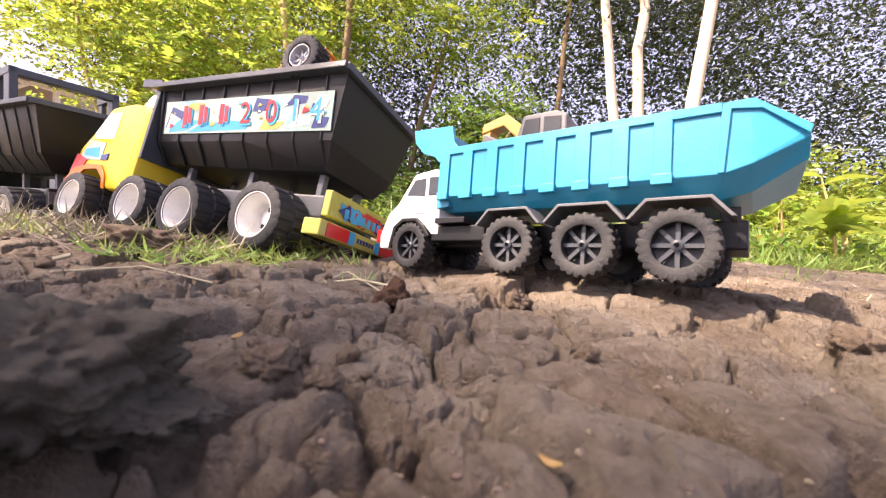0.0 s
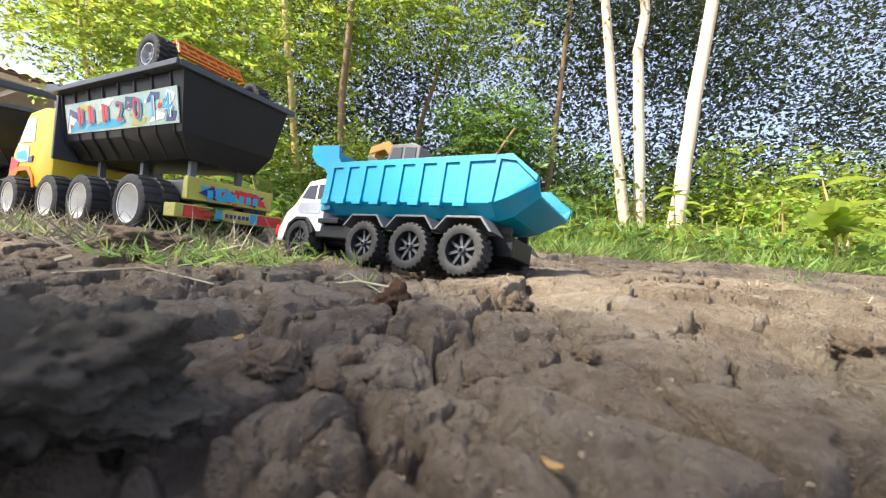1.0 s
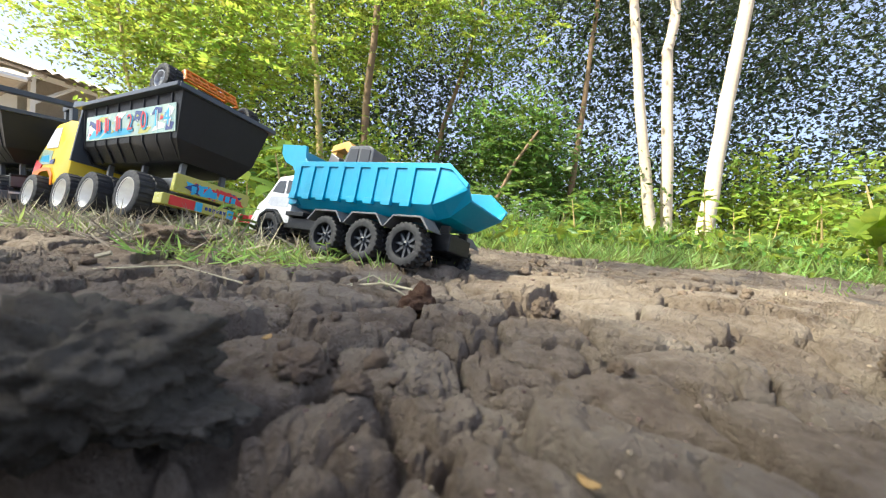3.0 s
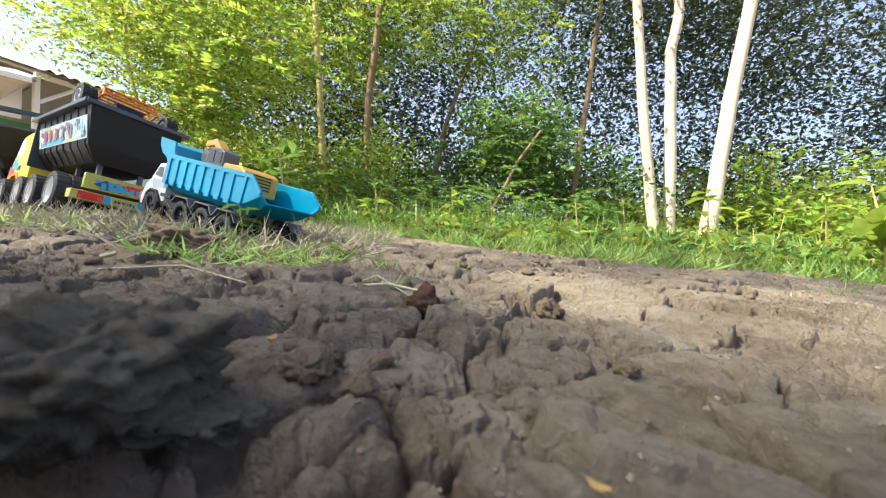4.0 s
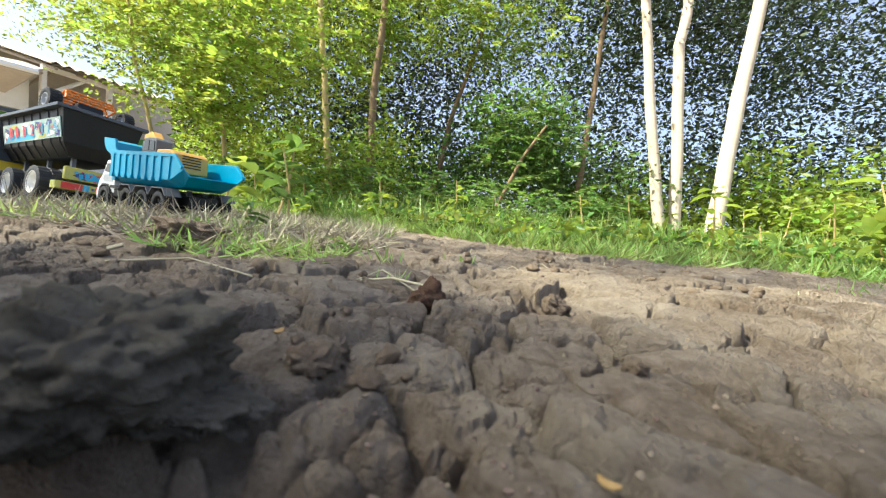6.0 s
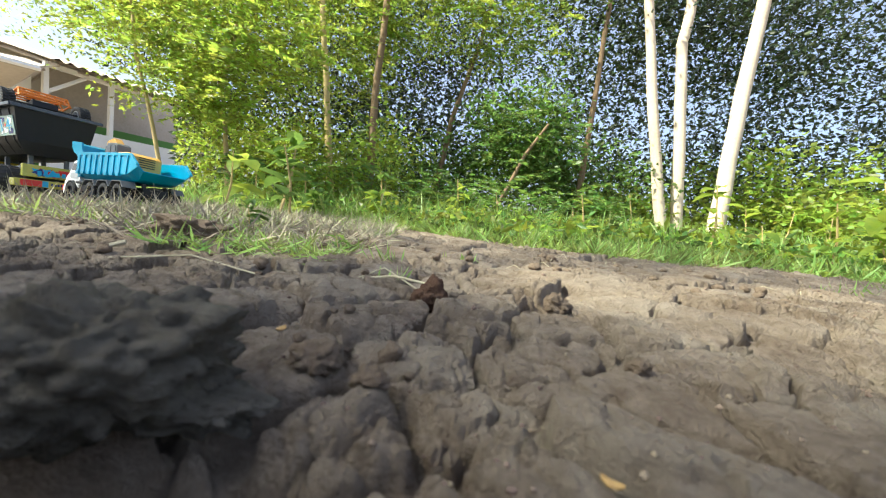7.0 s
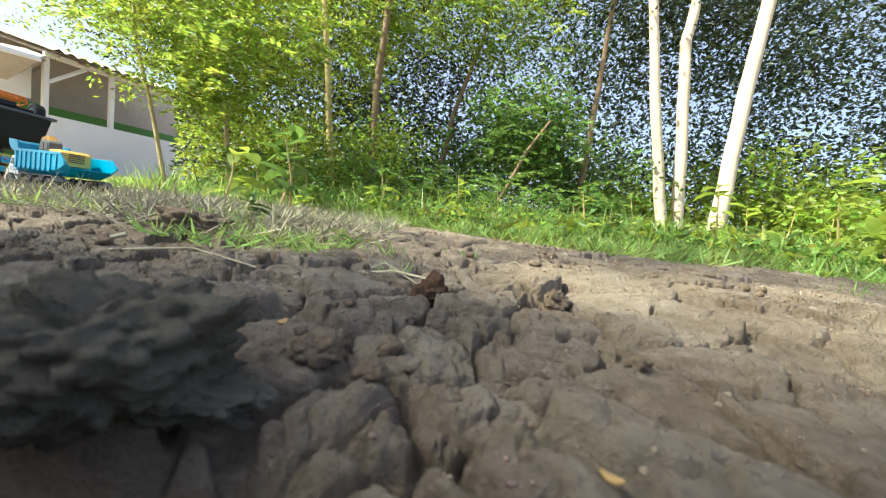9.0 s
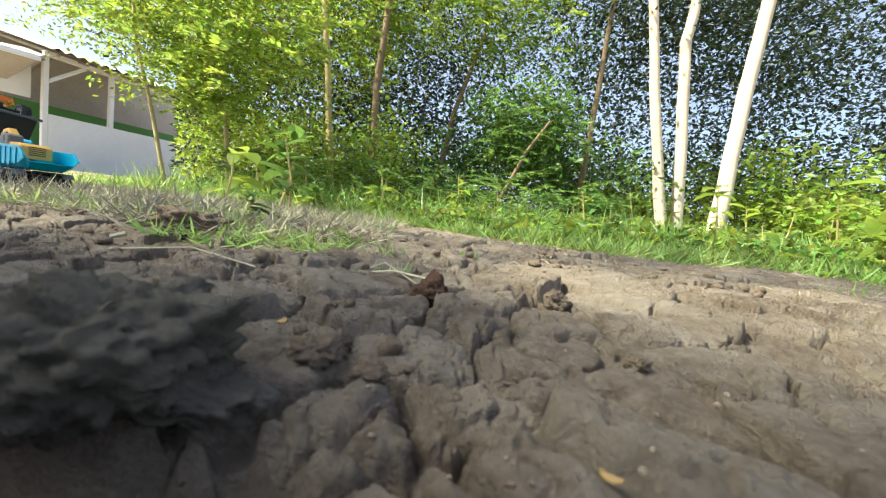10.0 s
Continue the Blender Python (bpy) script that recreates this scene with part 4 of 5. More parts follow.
def blue_truck():
    t = thing("toy_dump_truck", "blue and white plastic toy dump truck with eight spoked wheels", "toy truck", group="train of toy trucks")
    W = 0.076
    # bed
    bed = part("dump_bed", trough([(0.288, W, 0.168, W, 0.101, 0.054, 0.083), (-0.031, W, 0.160, W, 0.097, 0.050, 0.080), (-0.052, W, 0.159, W, 0.104, 0.050, 0.086),
                                   (-0.088, W - 0.002, 0.129, W - 0.003, 0.123, 0.060, 0.1085)], 0.003), BLUE, t, "bright blue plastic tipping bed", bevel=0.0008)
    b = Build()
    b.prism([(0.272, 0.088), (0.272, 0.168), (0.278, 0.192), (0.300, 0.199), (0.345, 0.204), (0.345, 0.199), (0.312, 0.192), (0.294, 0.176), (0.294, 0.086)], -W + 0.004, W - 0.004)
    part("headboard", b, BLUE, bed, bevel=0.0008)
    for s in (-1, 1):
        b = Build()
        b.prism([(0.258, 0.166), (0.266, 0.176), (0.272, 0.200), (0.344, 0.206), (0.340, 0.186), (0.322, 0.168), (0.300, 0.160), (0.29, 0.150)], s * (W - 0.004), s * (W + 0.0015))
        part("side_wing", b, BLUE, bed, bevel=0.0006)
        b = Build()
        b.prism([(-0.031, 0.1610), (0.289, 0.1690), (0.289, 0.1590), (-0.031, 0.1520)], s * W, s * (W + 0.003))
        part("top_rail", b, BLUE, bed, bevel=0.0006)
        for k in range(8):
            x = 0.279 - k * 0.0378
            b = Build()
            z0, z1 = 0.1005 - (0.288 - x) * 0.0175, 0.1605 - (0.288 - x) * 0.0225
            b.prism([(x - 0.008, z0), (x + 0.008, z0), (x + 0.008, z1), (x - 0.008, z1)], s * W, s * (W + 0.003))
            b.prism([(x - 0.009, z0 - 0.004), (x + 0.009, z0 - 0.004), (x + 0.009, z0 + 0.006), (x - 0.009, z0 + 0.006)], s * (W - 0.004), s * (W + 0.0048))
            part("bed_rib", b, BLUE, bed, bevel=0.0007)
        b = Build()
        b.prism([(-0.053, 0.160), (-0.089, 0.1295), (-0.087, 0.123), (-0.058, 0.150), (-0.0375, 0.1535), (-0.033, 0.0975), (-0.028, 0.0975), (-0.031, 0.160)], s * W, s * (W + 0.003))
        part("tail_panel", b, BLUE, bed, bevel=0.0005)
    # cab
    cab = Build()
    cab.prism([(0.292, 0.05), (0.292, 0.138), (0.305, 0.147), (0.345, 0.143), (0.378, 0.098), (0.396, 0.085), (0.412, 0.05), (0.41, 0.03), (0.384, 0.03), (0.375, 0.06), (0.36, 0.071), (0.33, 0.071), (0.315, 0.06), (0.305, 0.05)], -0.066, 0.066)
    cab = part("cab", cab, WHITE, t, "white plastic cab", bevel=0.003, smooth=True)
    for s in (-1, 1):
        for poly in ([(0.322, 0.108), (0.322, 0.134), (0.343, 0.133), (0.358, 0.111)], [(0.298, 0.108), (0.298, 0.134), (0.315, 0.135), (0.315, 0.108)]):
            b = Build()
            b.prism(poly, s * 0.066, s * 0.0672)
            part("side_window", b, WINDOW, cab)
        b = Build()
        b.prism([(0.302, 0.082), (0.302, 0.102), (0.36, 0.102), (0.366, 0.088), (0.355, 0.082)], s * 0.066, s * 0.0668)
        part("door_panel", b, material("silver_print", (0.5, 0.52, 0.55), 0.3, 0.2, (0.3, 0.32, 0.36), 60.0, 0.8) if s < 0 else bpy.data.materials["silver_print"], cab)
        b = Build()
        b.prism([(0.305, 0.048), (0.318, 0.064), (0.332, 0.075), (0.36, 0.075), (0.378, 0.063), (0.386, 0.03), (0.38, 0.03), (0.372, 0.06), (0.358, 0.07), (0.333, 0.07), (0.322, 0.06), (0.311, 0.046)], s * 0.05, s * 0.071)
        part("front_fender", b, BLACK, t, bevel=0.0008)
    b = Build()
    b.add([(0.3465, -0.056, 0.139), (0.3465, 0.056, 0.139), (0.3785, 0.058, 0.1), (0.3785, -0.058, 0.1)], [(0, 1, 2, 3)])
    b.add([(0.348, -0.056, 0.141), (0.348, 0.056, 0.141), (0.380, 0.058, 0.101), (0.380, -0.058, 0.101)], [(3, 2, 1, 0)])
    part("windscreen", b, WINDOW, cab)
    b = Build()
    b.box(0.415, 0, 0.05, 0.012, 0.13, 0.02)
    part("bumper", b, RED, t, "red plastic bumper", bevel=0.002)
    # chassis
    b = Build()
    b.box(0.13, 0, 0.05, 0.36, 0.07, 0.028)
    b.box(0.26, 0, 0.052, 0.09, 0.13, 0.022)
    part("chassis", b, BLACK, t, bevel=0.002)
    b = Build()
    b.box(0.266, 0.0, 0.068, 0.05, 0.152, 0.008)
    part("step_plate", b, BLACK, t, bevel=0.001)
    for s in (-1, 1):
        for x in (0.0, 0.085, 0.173):
            b = Build()
            pl = [(x - 0.043, 0.058), (x - 0.026, 0.0775), (x + 0.026, 0.0775), (x + 0.043, 0.058), (x + 0.039, 0.058), (x + 0.0245, 0.0745), (x - 0.0245, 0.0745), (x - 0.039, 0.058)]
            b.prism(pl, s * 0.05, s * 0.087)
            part("wheel_arch", b, GREY, t, bevel=0.0006)
    b = Build()
    for y in (-0.03, 0.03):
        b.box(-0.036, y, 0.062, 0.016, 0.006, 0.03)
    b.box(-0.043, 0, 0.046, 0.004, 0.07, 0.008)
    part("rear_frame", b, BLACK, t, bevel=0.001)
    for x in (0.0, 0.085, 0.173, 0.343):
        for s in (-1, 1):
            fit_wheel(t, "blue", 0.0345, 0.03, x, s * (0.069 if x < 0.3 else 0.058), "spoked")
        b = Build()
        b.lathe([(0.004, -0.06), (0.004, 0.06), (0.001, 0.06), (0.001, -0.06)], 8, pose(x, 0, 0.0345))
        part("axle", b, BLACK, t)
    return t


def lettering(text, size, mat, parent, at):
    cu = bpy.data.curves.new("lettering", "FONT")
    cu.body, cu.size, cu.extrude, cu.align_x = text, size, 0.0004, "CENTER"
    tmp = bpy.data.objects.new("lettering", cu)
    scene.collection.objects.link(tmp)
    me = bpy.data.meshes.new_from_object(tmp.evaluated_get(bpy.context.evaluated_depsgraph_get()))
    bpy.data.objects.remove(tmp)
    me.materials.clear()
    me.materials.append(mat)
    ob = new("lettering", me)
    ob.parent = parent
    ob.matrix_basis = at
    return ob


def big_truck(key, label, body, cab_mat, sticker):
    t = thing("toy_dump_truck", label, "toy truck", group="train of toy trucks")
    H, B = 0.127, 0.072
    z0, z1 = 0.140, 0.290
    bed = part("dump_bed", trough([(0.36, H - 0.012, z1, 0.098, 0.184, B, z0 + 0.008), (0.10, H - 0.012, z1, 0.098, 0.184, B, z0), (-0.082, H - 0.012, z1, 0.098, 0.184, B, z0)], 0.004), body, t, "black plastic tipping bed", bevel=0.001, smooth=True, at=pose(0.010, 0, 0.012))
    b = Build()
    ring = lambda y, g: [(-0.118 - g, y * (H - 0.012), z1), (-0.100 - g, y * 0.098, 0.184), (-0.083 - g, y * B, z0)]
    fan = ring(-1, 0) + ring(1, 0)[::-1] + ring(-1, -0.004) + ring(1, -0.004)[::-1]
    b.add(fan, [(0, 1, 4, 5), (1, 2, 3, 4), (11, 10, 7, 6), (10, 9, 8, 7), (0, 5, 11, 6), (2, 8, 9, 3)])
    for y in (-1, 1):
        e = y * (H - 0.012)
        b.add([(-0.118, e, z1), (-0.100, y * 0.098, 0.184), (-0.083, y * B, z0), (-0.080, y * B, z0), (-0.080, y * 0.098, 0.184), (-0.080, e, z1)], [(0, 1, 4, 5), (1, 2, 3, 4)])
    part("tailgate", b, body, bed)
    b = Build()
    b.prism([(0.356, z0), (0.356, z1), (0.366, z1 + 0.024), (0.43, z1 + 0.03), (0.43, z1 + 0.012), (0.376, z1 + 0.006), (0.366, z1 - 0.01), (0.364, z0)], -H + 0.01, H - 0.01)
    part("headboard", b, RAIL, bed, bevel=0.001)
    for s in (-1, 1):
        b = Build()
        b.prism([(-0.124, z1 + 0.011), (0.362, z1 + 0.007), (0.362, z1 - 0.004), (-0.124, z1)], s * (H - 0.018), s * (H + 0.005))
        part("rim_rail", b, RAIL, bed, "rim rail coloured slate grey for sky sheen", bevel=0.0015)
        for k in range(8):
            x = 0.345 - k * 0.0605
            b = Build()
            a0, a1 = Vector((x, s * 0.0985, 0.184)), Vector((x, s * (H - 0.0118), z1 - 0.004))
            b.tube([a0, a1], 0.0024, 6)
            b.tube([Vector((x, s * (B + 0.001), z0 + 0.003)), a0], 0.0024, 6)
            part("bed_rib", b, body, bed)
    b = Build()
    b.box(-0.121, 0, z1 + 0.005, 0.014, 2 * H, 0.012)
    part("rear_rail", b, RAIL, bed, bevel=0.0015)
    # sticker on the sides
    for s in (-1, 1):
        lo, hi = 0.198, 0.262
        f = lambda z: s * (0.098 + (H - 0.012 - 0.098) * (z - 0.184) / (z1 - 0.184) + 0.003)
        b = Build()
        b.add([(-0.098, f(lo), lo), (0.33, f(lo), lo), (0.33, f(hi), hi), (-0.098, f(hi), hi), (-0.098, f(lo) - s * 0.002, lo), (0.33, f(lo) - s * 0.002, lo), (0.33, f(hi) - s * 0.002, hi), (-0.098, f(hi) - s * 0.002, hi)],
              [(0, 1, 2, 3), (7, 6, 5, 4), (0, 4, 5, 1), (1, 5, 6, 2), (2, 6, 7, 3), (3, 7, 4, 0)])
        if sticker:
            st = part("sticker", b, PAPER, bed, "glossy printed sticker with coloured letters")
            tilt = math.degrees(math.atan2((H - 0.012 - 0.098), z1 - 0.184))
            up = 90 + tilt

            def on(x, z, lift=0.0006):
                return pose(x, f(z) + s * lift, z, up if s < 0 else up, 0, 0 if s < 0 else 180)
            rg = random.Random(3 if s > 0 else 5)

            def flat(x, z, pts, m, lift, name="print_patch"):
                q = Build()
                q.add([(px, pz, 0) for px, pz in pts], [tuple(range(len(pts)))])
                part(name, q, m, st, at=on(x, z, lift))
            # broken coloured ground: a blue and white end, cyan below, white shards
            ends = (((0.315, 0.23), 0.03, 0.022, NAVY), ((0.30, 0.225), 0.02, 0.014, WHITE), ((0.27, 0.212), 0.05, 0.012, CYAN), ((0.2, 0.21), 0.055, 0.01, CYAN), ((0.12, 0.211), 0.04, 0.009, CYAN),
                    ((0.24, 0.248), 0.03, 0.009, LIME), ((0.15, 0.25), 0.03, 0.01, WHITE), ((0.06, 0.246), 0.022, 0.012, NAVY), ((0.03, 0.21), 0.03, 0.009, LIME), ((-0.03, 0.214), 0.028, 0.011, WHITE),
                    ((-0.02, 0.25), 0.024, 0.009, NAVY), ((-0.075, 0.245), 0.018, 0.014, WHITE), ((-0.08, 0.212), 0.018, 0.01, NAVY), ((0.325, 0.208), 0.008, 0.008, WHITE))
            for k, ((px, pz), hx, hz, m) in enumerate(ends):
                px = max(-0.094 + hx, min(0.326 - hx, px))
                pz = max(lo + hz + 0.001, min(hi - hz - 0.001, pz))
                flat(px, pz, [(-hx, -hz), (hx * rg.uniform(0.1, 0.9), -hz * rg.uniform(0.5, 1)), (hx, hz * rg.uniform(0.1, 0.9)), (-hx * rg.uniform(0.0, 0.7), hz)], m, 0.0003 + 0.00003 * k)
            for k in range(26):
                px, pz, r = rg.uniform(-0.085, 0.31), rg.uniform(lo + 0.012, hi - 0.012), rg.uniform(0.004, 0.011)
                flat(px, pz, [(r, 0), (-r * 0.4, r * 0.6), (-r * 0.7, -r * 0.5)], rg.choice((CYAN, WHITE, NAVY, RED, LIME, WHITE)), 0.0008 + 0.00002 * k)
            for k, (ch, x, m) in enumerate((("2", 0.098, RED), ("0", 0.034, RED), ("1", -0.02, CYAN), ("4", -0.066, CYAN))):
                lettering(ch, 0.062, CYAN if m is RED else WHITE, st, on(x - 0.003, 0.209, 0.0015))
                lettering(ch, 0.056, m, st, on(x, 0.213, 0.0021))
            for k, x in enumerate((0.262, 0.216, 0.158)):        # the letters before the number, as bars
                for dx, dz, w, h in ((0.002, 0, 0.011, 0.038), (-0.011, 0, 0.009, 0.03)):
                    for m, o, lift in ((CYAN, 0.003, 0.0015), (RED, 0, 0.0021)):
                        q = Build()
                        q.box(0, 0, 0, w, h, 0.0005)
                        part("print_bar", q, m, st, at=on(x + dx - o, 0.232 + dz - o, lift))
    if not sticker:
        b = Build()
        for s in (-1, 1):
            b.box(0.035, s * 0.104, 0.338, 0.03, 0.016, 0.1)
            b.box(0.09, s * 0.104, 0.325, 0.02, 0.012, 0.075)
            b.prism([(0.02, 0.372), (0.02, 0.39), (0.105, 0.384), (0.105, 0.36)], s * 0.096, s * 0.113)
        b.box(0.035, 0, 0.38, 0.03, 0.2, 0.018)
        part("guard_frame", b, RAIL, bed, "upright guard frame coloured slate grey for sky sheen", bevel=0.002)
    # props and chassis
    b = Build()
    b.box(0.235, 0, 0.094, 0.62, 0.13, 0.04)
    part("chassis", b, GREY, t, "grey plastic chassis", bevel=0.004)
    for x in (-0.05, 0.12, 0.3):
        for s in (-1, 1):
            b = Build()
            b.box(x, s * 0.05, 0.134, 0.012, 0.012, 0.048)
            part("bed_strut", b, GREY, t, bevel=0.001)
    # tail panels
    b = Build()
    b.box(-0.105, 0, 0.094, 0.014, 0.185, 0.042)
    tail = part("tail_panel", b, LIME if sticker else BLACK, t, "printed red, blue and yellow tail panel" if sticker else "black tail panel with grey plates", bevel=0.002)
    b = Build()
    b.box(-0.108, 0, 0.05, 0.034, 0.235, 0.025)
    bump = part("rear_bumper", b, LIME if sticker else GREY, t, "painted rear bumper bar" if sticker else "grey rear bumper bar", bevel=0.002)
    rg = random.Random(9)
    if sticker:
        for k in range(22):
            q = Build()
            a = rg.uniform(0, 6.28)
            q.add([(0, math.cos(a + j * 2.1) * rg.uniform(0.018, 0.04), max(-0.014, min(0.014, math.sin(a + j * 2.1) * rg.uniform(0.012, 0.03)))) for j in range(3)], [(0, 1, 2)])
            part("print_patch", q, (RED, NAVY, RED, CYAN, RED, LIME)[k % 6], tail, at=pose(-0.1126 - 0.00008 * k, -0.05 + 0.1 * ((k * 5) % 16) / 15, 0.09 + rg.uniform(-0.003, 0.003)))
        for k in range(7):
            q = Build()
            q.box(0, 0, 0, 0.001, 0.011, 0.015)
            part("print_bar", q, CYAN, tail, at=pose(-0.1140, 0.05 - k * 0.0165, 0.088, rg.uniform(-14, 14)))
        for y, w, m in ((0.075, 0.055, RED), (0.038, 0.016, CYAN), (-0.04, 0.016, CYAN), (-0.08, 0.06, RED)):
            q = Build()
            q.box(0, 0, 0, 0.0012, w, 0.021)
            part("print_bar", q, m, bump, at=pose(-0.1256, y, 0.05))
        for k in range(6):
            q = Build()
            q.box(0, 0, 0, 0.001, 0.006, 0.008)
            part("print_bar", q, NAVY, bump, at=pose(-0.1256, 0.02 - k * 0.009, 0.05))
    else:
        for k in range(4):
            q = Build()
            q.box(-0.1125, -0.075 + k * 0.05, 0.092, 0.004, 0.036, 0.03)
            part("plate", q, GREY, tail, bevel=0.001)
        q = Build()
        q.box(-0.126, 0, 0.057, 0.003, 0.2, 0.006)
        part("light_strip", q, RIM_WHITE, bump)
    # cab
    cabm = Build()
    cabm.prism([(0.40, 0.085), (0.40, 0.262), (0.412, 0.275), (0.47, 0.285), (0.555, 0.278), (0.60, 0.215), (0.632, 0.18), (0.648, 0.10), (0.64, 0.07), (0.612, 0.07), (0.602, 0.105), (0.58, 0.126), (0.53, 0.128), (0.502, 0.108), (0.492, 0.085)], -0.105, 0.105)
    cab = part("cab", cabm, cab_mat, t, "yellow plastic cab" if sticker else "black plastic cab", bevel=0.009, smooth=True)
    for s in (-1, 1):
        b = Build()
        b.prism([(0.505, 0.2), (0.505, 0.262), (0.552, 0.262), (0.585, 0.215), (0.585, 0.2)], s * 0.105, s * 0.1065)
        part("side_window", b, WHITE if sticker else WINDOW, cab, bevel=0.0006)
        if sticker:
            for k, (poly, m) in enumerate((([(0.53, 0.15), (0.53, 0.19), (0.6, 0.2), (0.62, 0.15)], PAPER), ([(0.54, 0.155), (0.55, 0.18), (0.6, 0.175), (0.6, 0.16)], CYAN),
                                           ([(0.6, 0.12), (0.585, 0.15), (0.632, 0.165), (0.64, 0.12)], RED), ([(0.505, 0.15), (0.505, 0.165), (0.53, 0.16), (0.53, 0.15)], NAVY))):
                b = Build()
                b.prism(poly, s * 0.105, s * (0.1062 + 0.0004 * k))
                part("print_patch", b, m, cab)
            b = Build()
            b.prism([(0.492, 0.085), (0.502, 0.108), (0.53, 0.128), (0.58, 0.126), (0.602, 0.105), (0.612, 0.07), (0.64, 0.07), (0.648, 0.1), (0.628, 0.128), (0.57, 0.14), (0.52, 0.138), (0.494, 0.116), (0.482, 0.085)], s * 0.105, s * 0.1085)
            part("wheel_arch", b, ORANGE, cab, "orange painted wheel arch", bevel=0.001)
    b = Build()
    b.add([(0.5585, -0.09, 0.273), (0.5585, 0.09, 0.273), (0.6025, 0.094, 0.218), (0.6025, -0.094, 0.218)], [(0, 1, 2, 3)])
    b.add([(0.5605, -0.09, 0.275), (0.5605, 0.09, 0.275), (0.6045, 0.094, 0.22), (0.6045, -0.094, 0.22)], [(3, 2, 1, 0)])
    part("windscreen", b, WINDOW, cab)
    b = Build()
    b.prism([(0.40, 0.283), (0.42, 0.318), (0.47, 0.32), (0.5, 0.287)], -0.08, 0.08)
    part("roof_fairing", b, WHITE if sticker else BLACK, cab, bevel=0.004, smooth=True)
    b = Build()
    b.box(0.645, 0, 0.085, 0.02, 0.215, 0.045)
    part("bumper", b, RED if sticker else GREY, t, bevel=0.004)
    for s in (-1, 1):
        b = Build()
        b.box(0.652, s * 0.07, 0.125, 0.01, 0.04, 0.024)
        part("headlight", b, RIM_WHITE, t, bevel=0.002)
        b = Build()
        b.box(0.445, s * 0.075, 0.1, 0.035, 0.045, 0.05)
        part("fuel_tank", b, cab_mat, t, bevel=0.006)
    for x in (0.0, 0.19, 0.34, 0.55):
        for s in (-1, 1):
            fit_wheel(t, key, 0.056, 0.066, x, s * 0.099, "dish")
        b = Build()
        b.lathe([(0.006, -0.08), (0.006, 0.08), (0.001, 0.08), (0.001, -0.08)], 8, pose(x, 0, 0.056))
        part("axle", b, BLACK, t)
    return t


def excavator():
    """Stands on the floor of the blue bed; origin at its base."""
    e = thing("toy_excavator", "ochre plastic toy excavator riding in the blue truck bed", "toy excavator")
    for s in (-1, 1):
        b = Build()
        b.prism([(-0.06, 0.006), (-0.052, 0.0), (0.052, 0.0), (0.06, 0.006), (0.06, 0.018), (0.052, 0.024), (-0.052, 0.024), (-0.06, 0.018)], s * 0.018, s * 0.034)
        part("track", b, BLACK, e, bevel=0.002)
    b = Build()
    b.prism([(-0.085, 0.03), (-0.085, 0.07), (-0.07, 0.078), (-0.02, 0.078), (-0.015, 0.066), (0.03, 0.06), (0.035, 0.03)], -0.038, 0.038)
    part("body", b, SAND, e, "ochre engine cover", bevel=0.003)
    for k in range(5):
        b = Build()
        b.box(-0.0858, 0, 0.044 + k * 0.006, 0.002, 0.04, 0.0022)
        part("vent", b, BLACK, e)
    b = Build()
    b.prism([(-0.012, 0.06), (-0.012, 0.098), (0.0, 0.104), (0.036, 0.104), (0.045, 0.075), (0.04, 0.06)], 0.002, 0.036)
    cab = part("cab", b, GREY, e, "dark grey cab", bevel=0.002)
    for y in (0.0015, 0.0365):
        b = Build()
        b.prism([(-0.006, 0.075), (-0.006, 0.096), (0.012, 0.098), (0.012, 0.075)], y - 0.0006, y + 0.0006)
        b.prism([(0.017, 0.075), (0.017, 0.098), (0.033, 0.098), (0.038, 0.075)], y - 0.0006, y + 0.0006)
        part("window", b, WINDOW, cab)
    b = Build()
    b.prism([(0.026, 0.066), (0.042, 0.100), (0.072, 0.126), (0.104, 0.118), (0.106, 0.106), (0.076, 0.112), (0.056, 0.092), (0.044, 0.064)], -0.014, 0.006)
    part("boom", b, SAND, e, "ochre lifting arm", bevel=0.0015)
    b = Build()
    b.prism([(0.094, 0.121), (0.107, 0.115), (0.104, 0.092), (0.096, 0.084), (0.094, 0.108)], -0.013, 0.004)
    part("dipper", b, SAND, e, bevel=0.001)
    b = Build()
    b.prism([(0.080, 0.094), (0.100, 0.104), (0.106, 0.080), (0.092, 0.066), (0.076, 0.076)], -0.026, 0.01)
    part("bucket", b, GREY, e, "grey digging bucket", bevel=0.0015)
    b = Build()
    b.tube([(0.035, -0.009, 0.056), (0.068, -0.009, 0.092)], 0.0035, 8)
    part("piston", b, GREY, e)
    for p in e.children_recursive:
        p.data.transform(Matrix.Scale(1.2, 4))
    return e


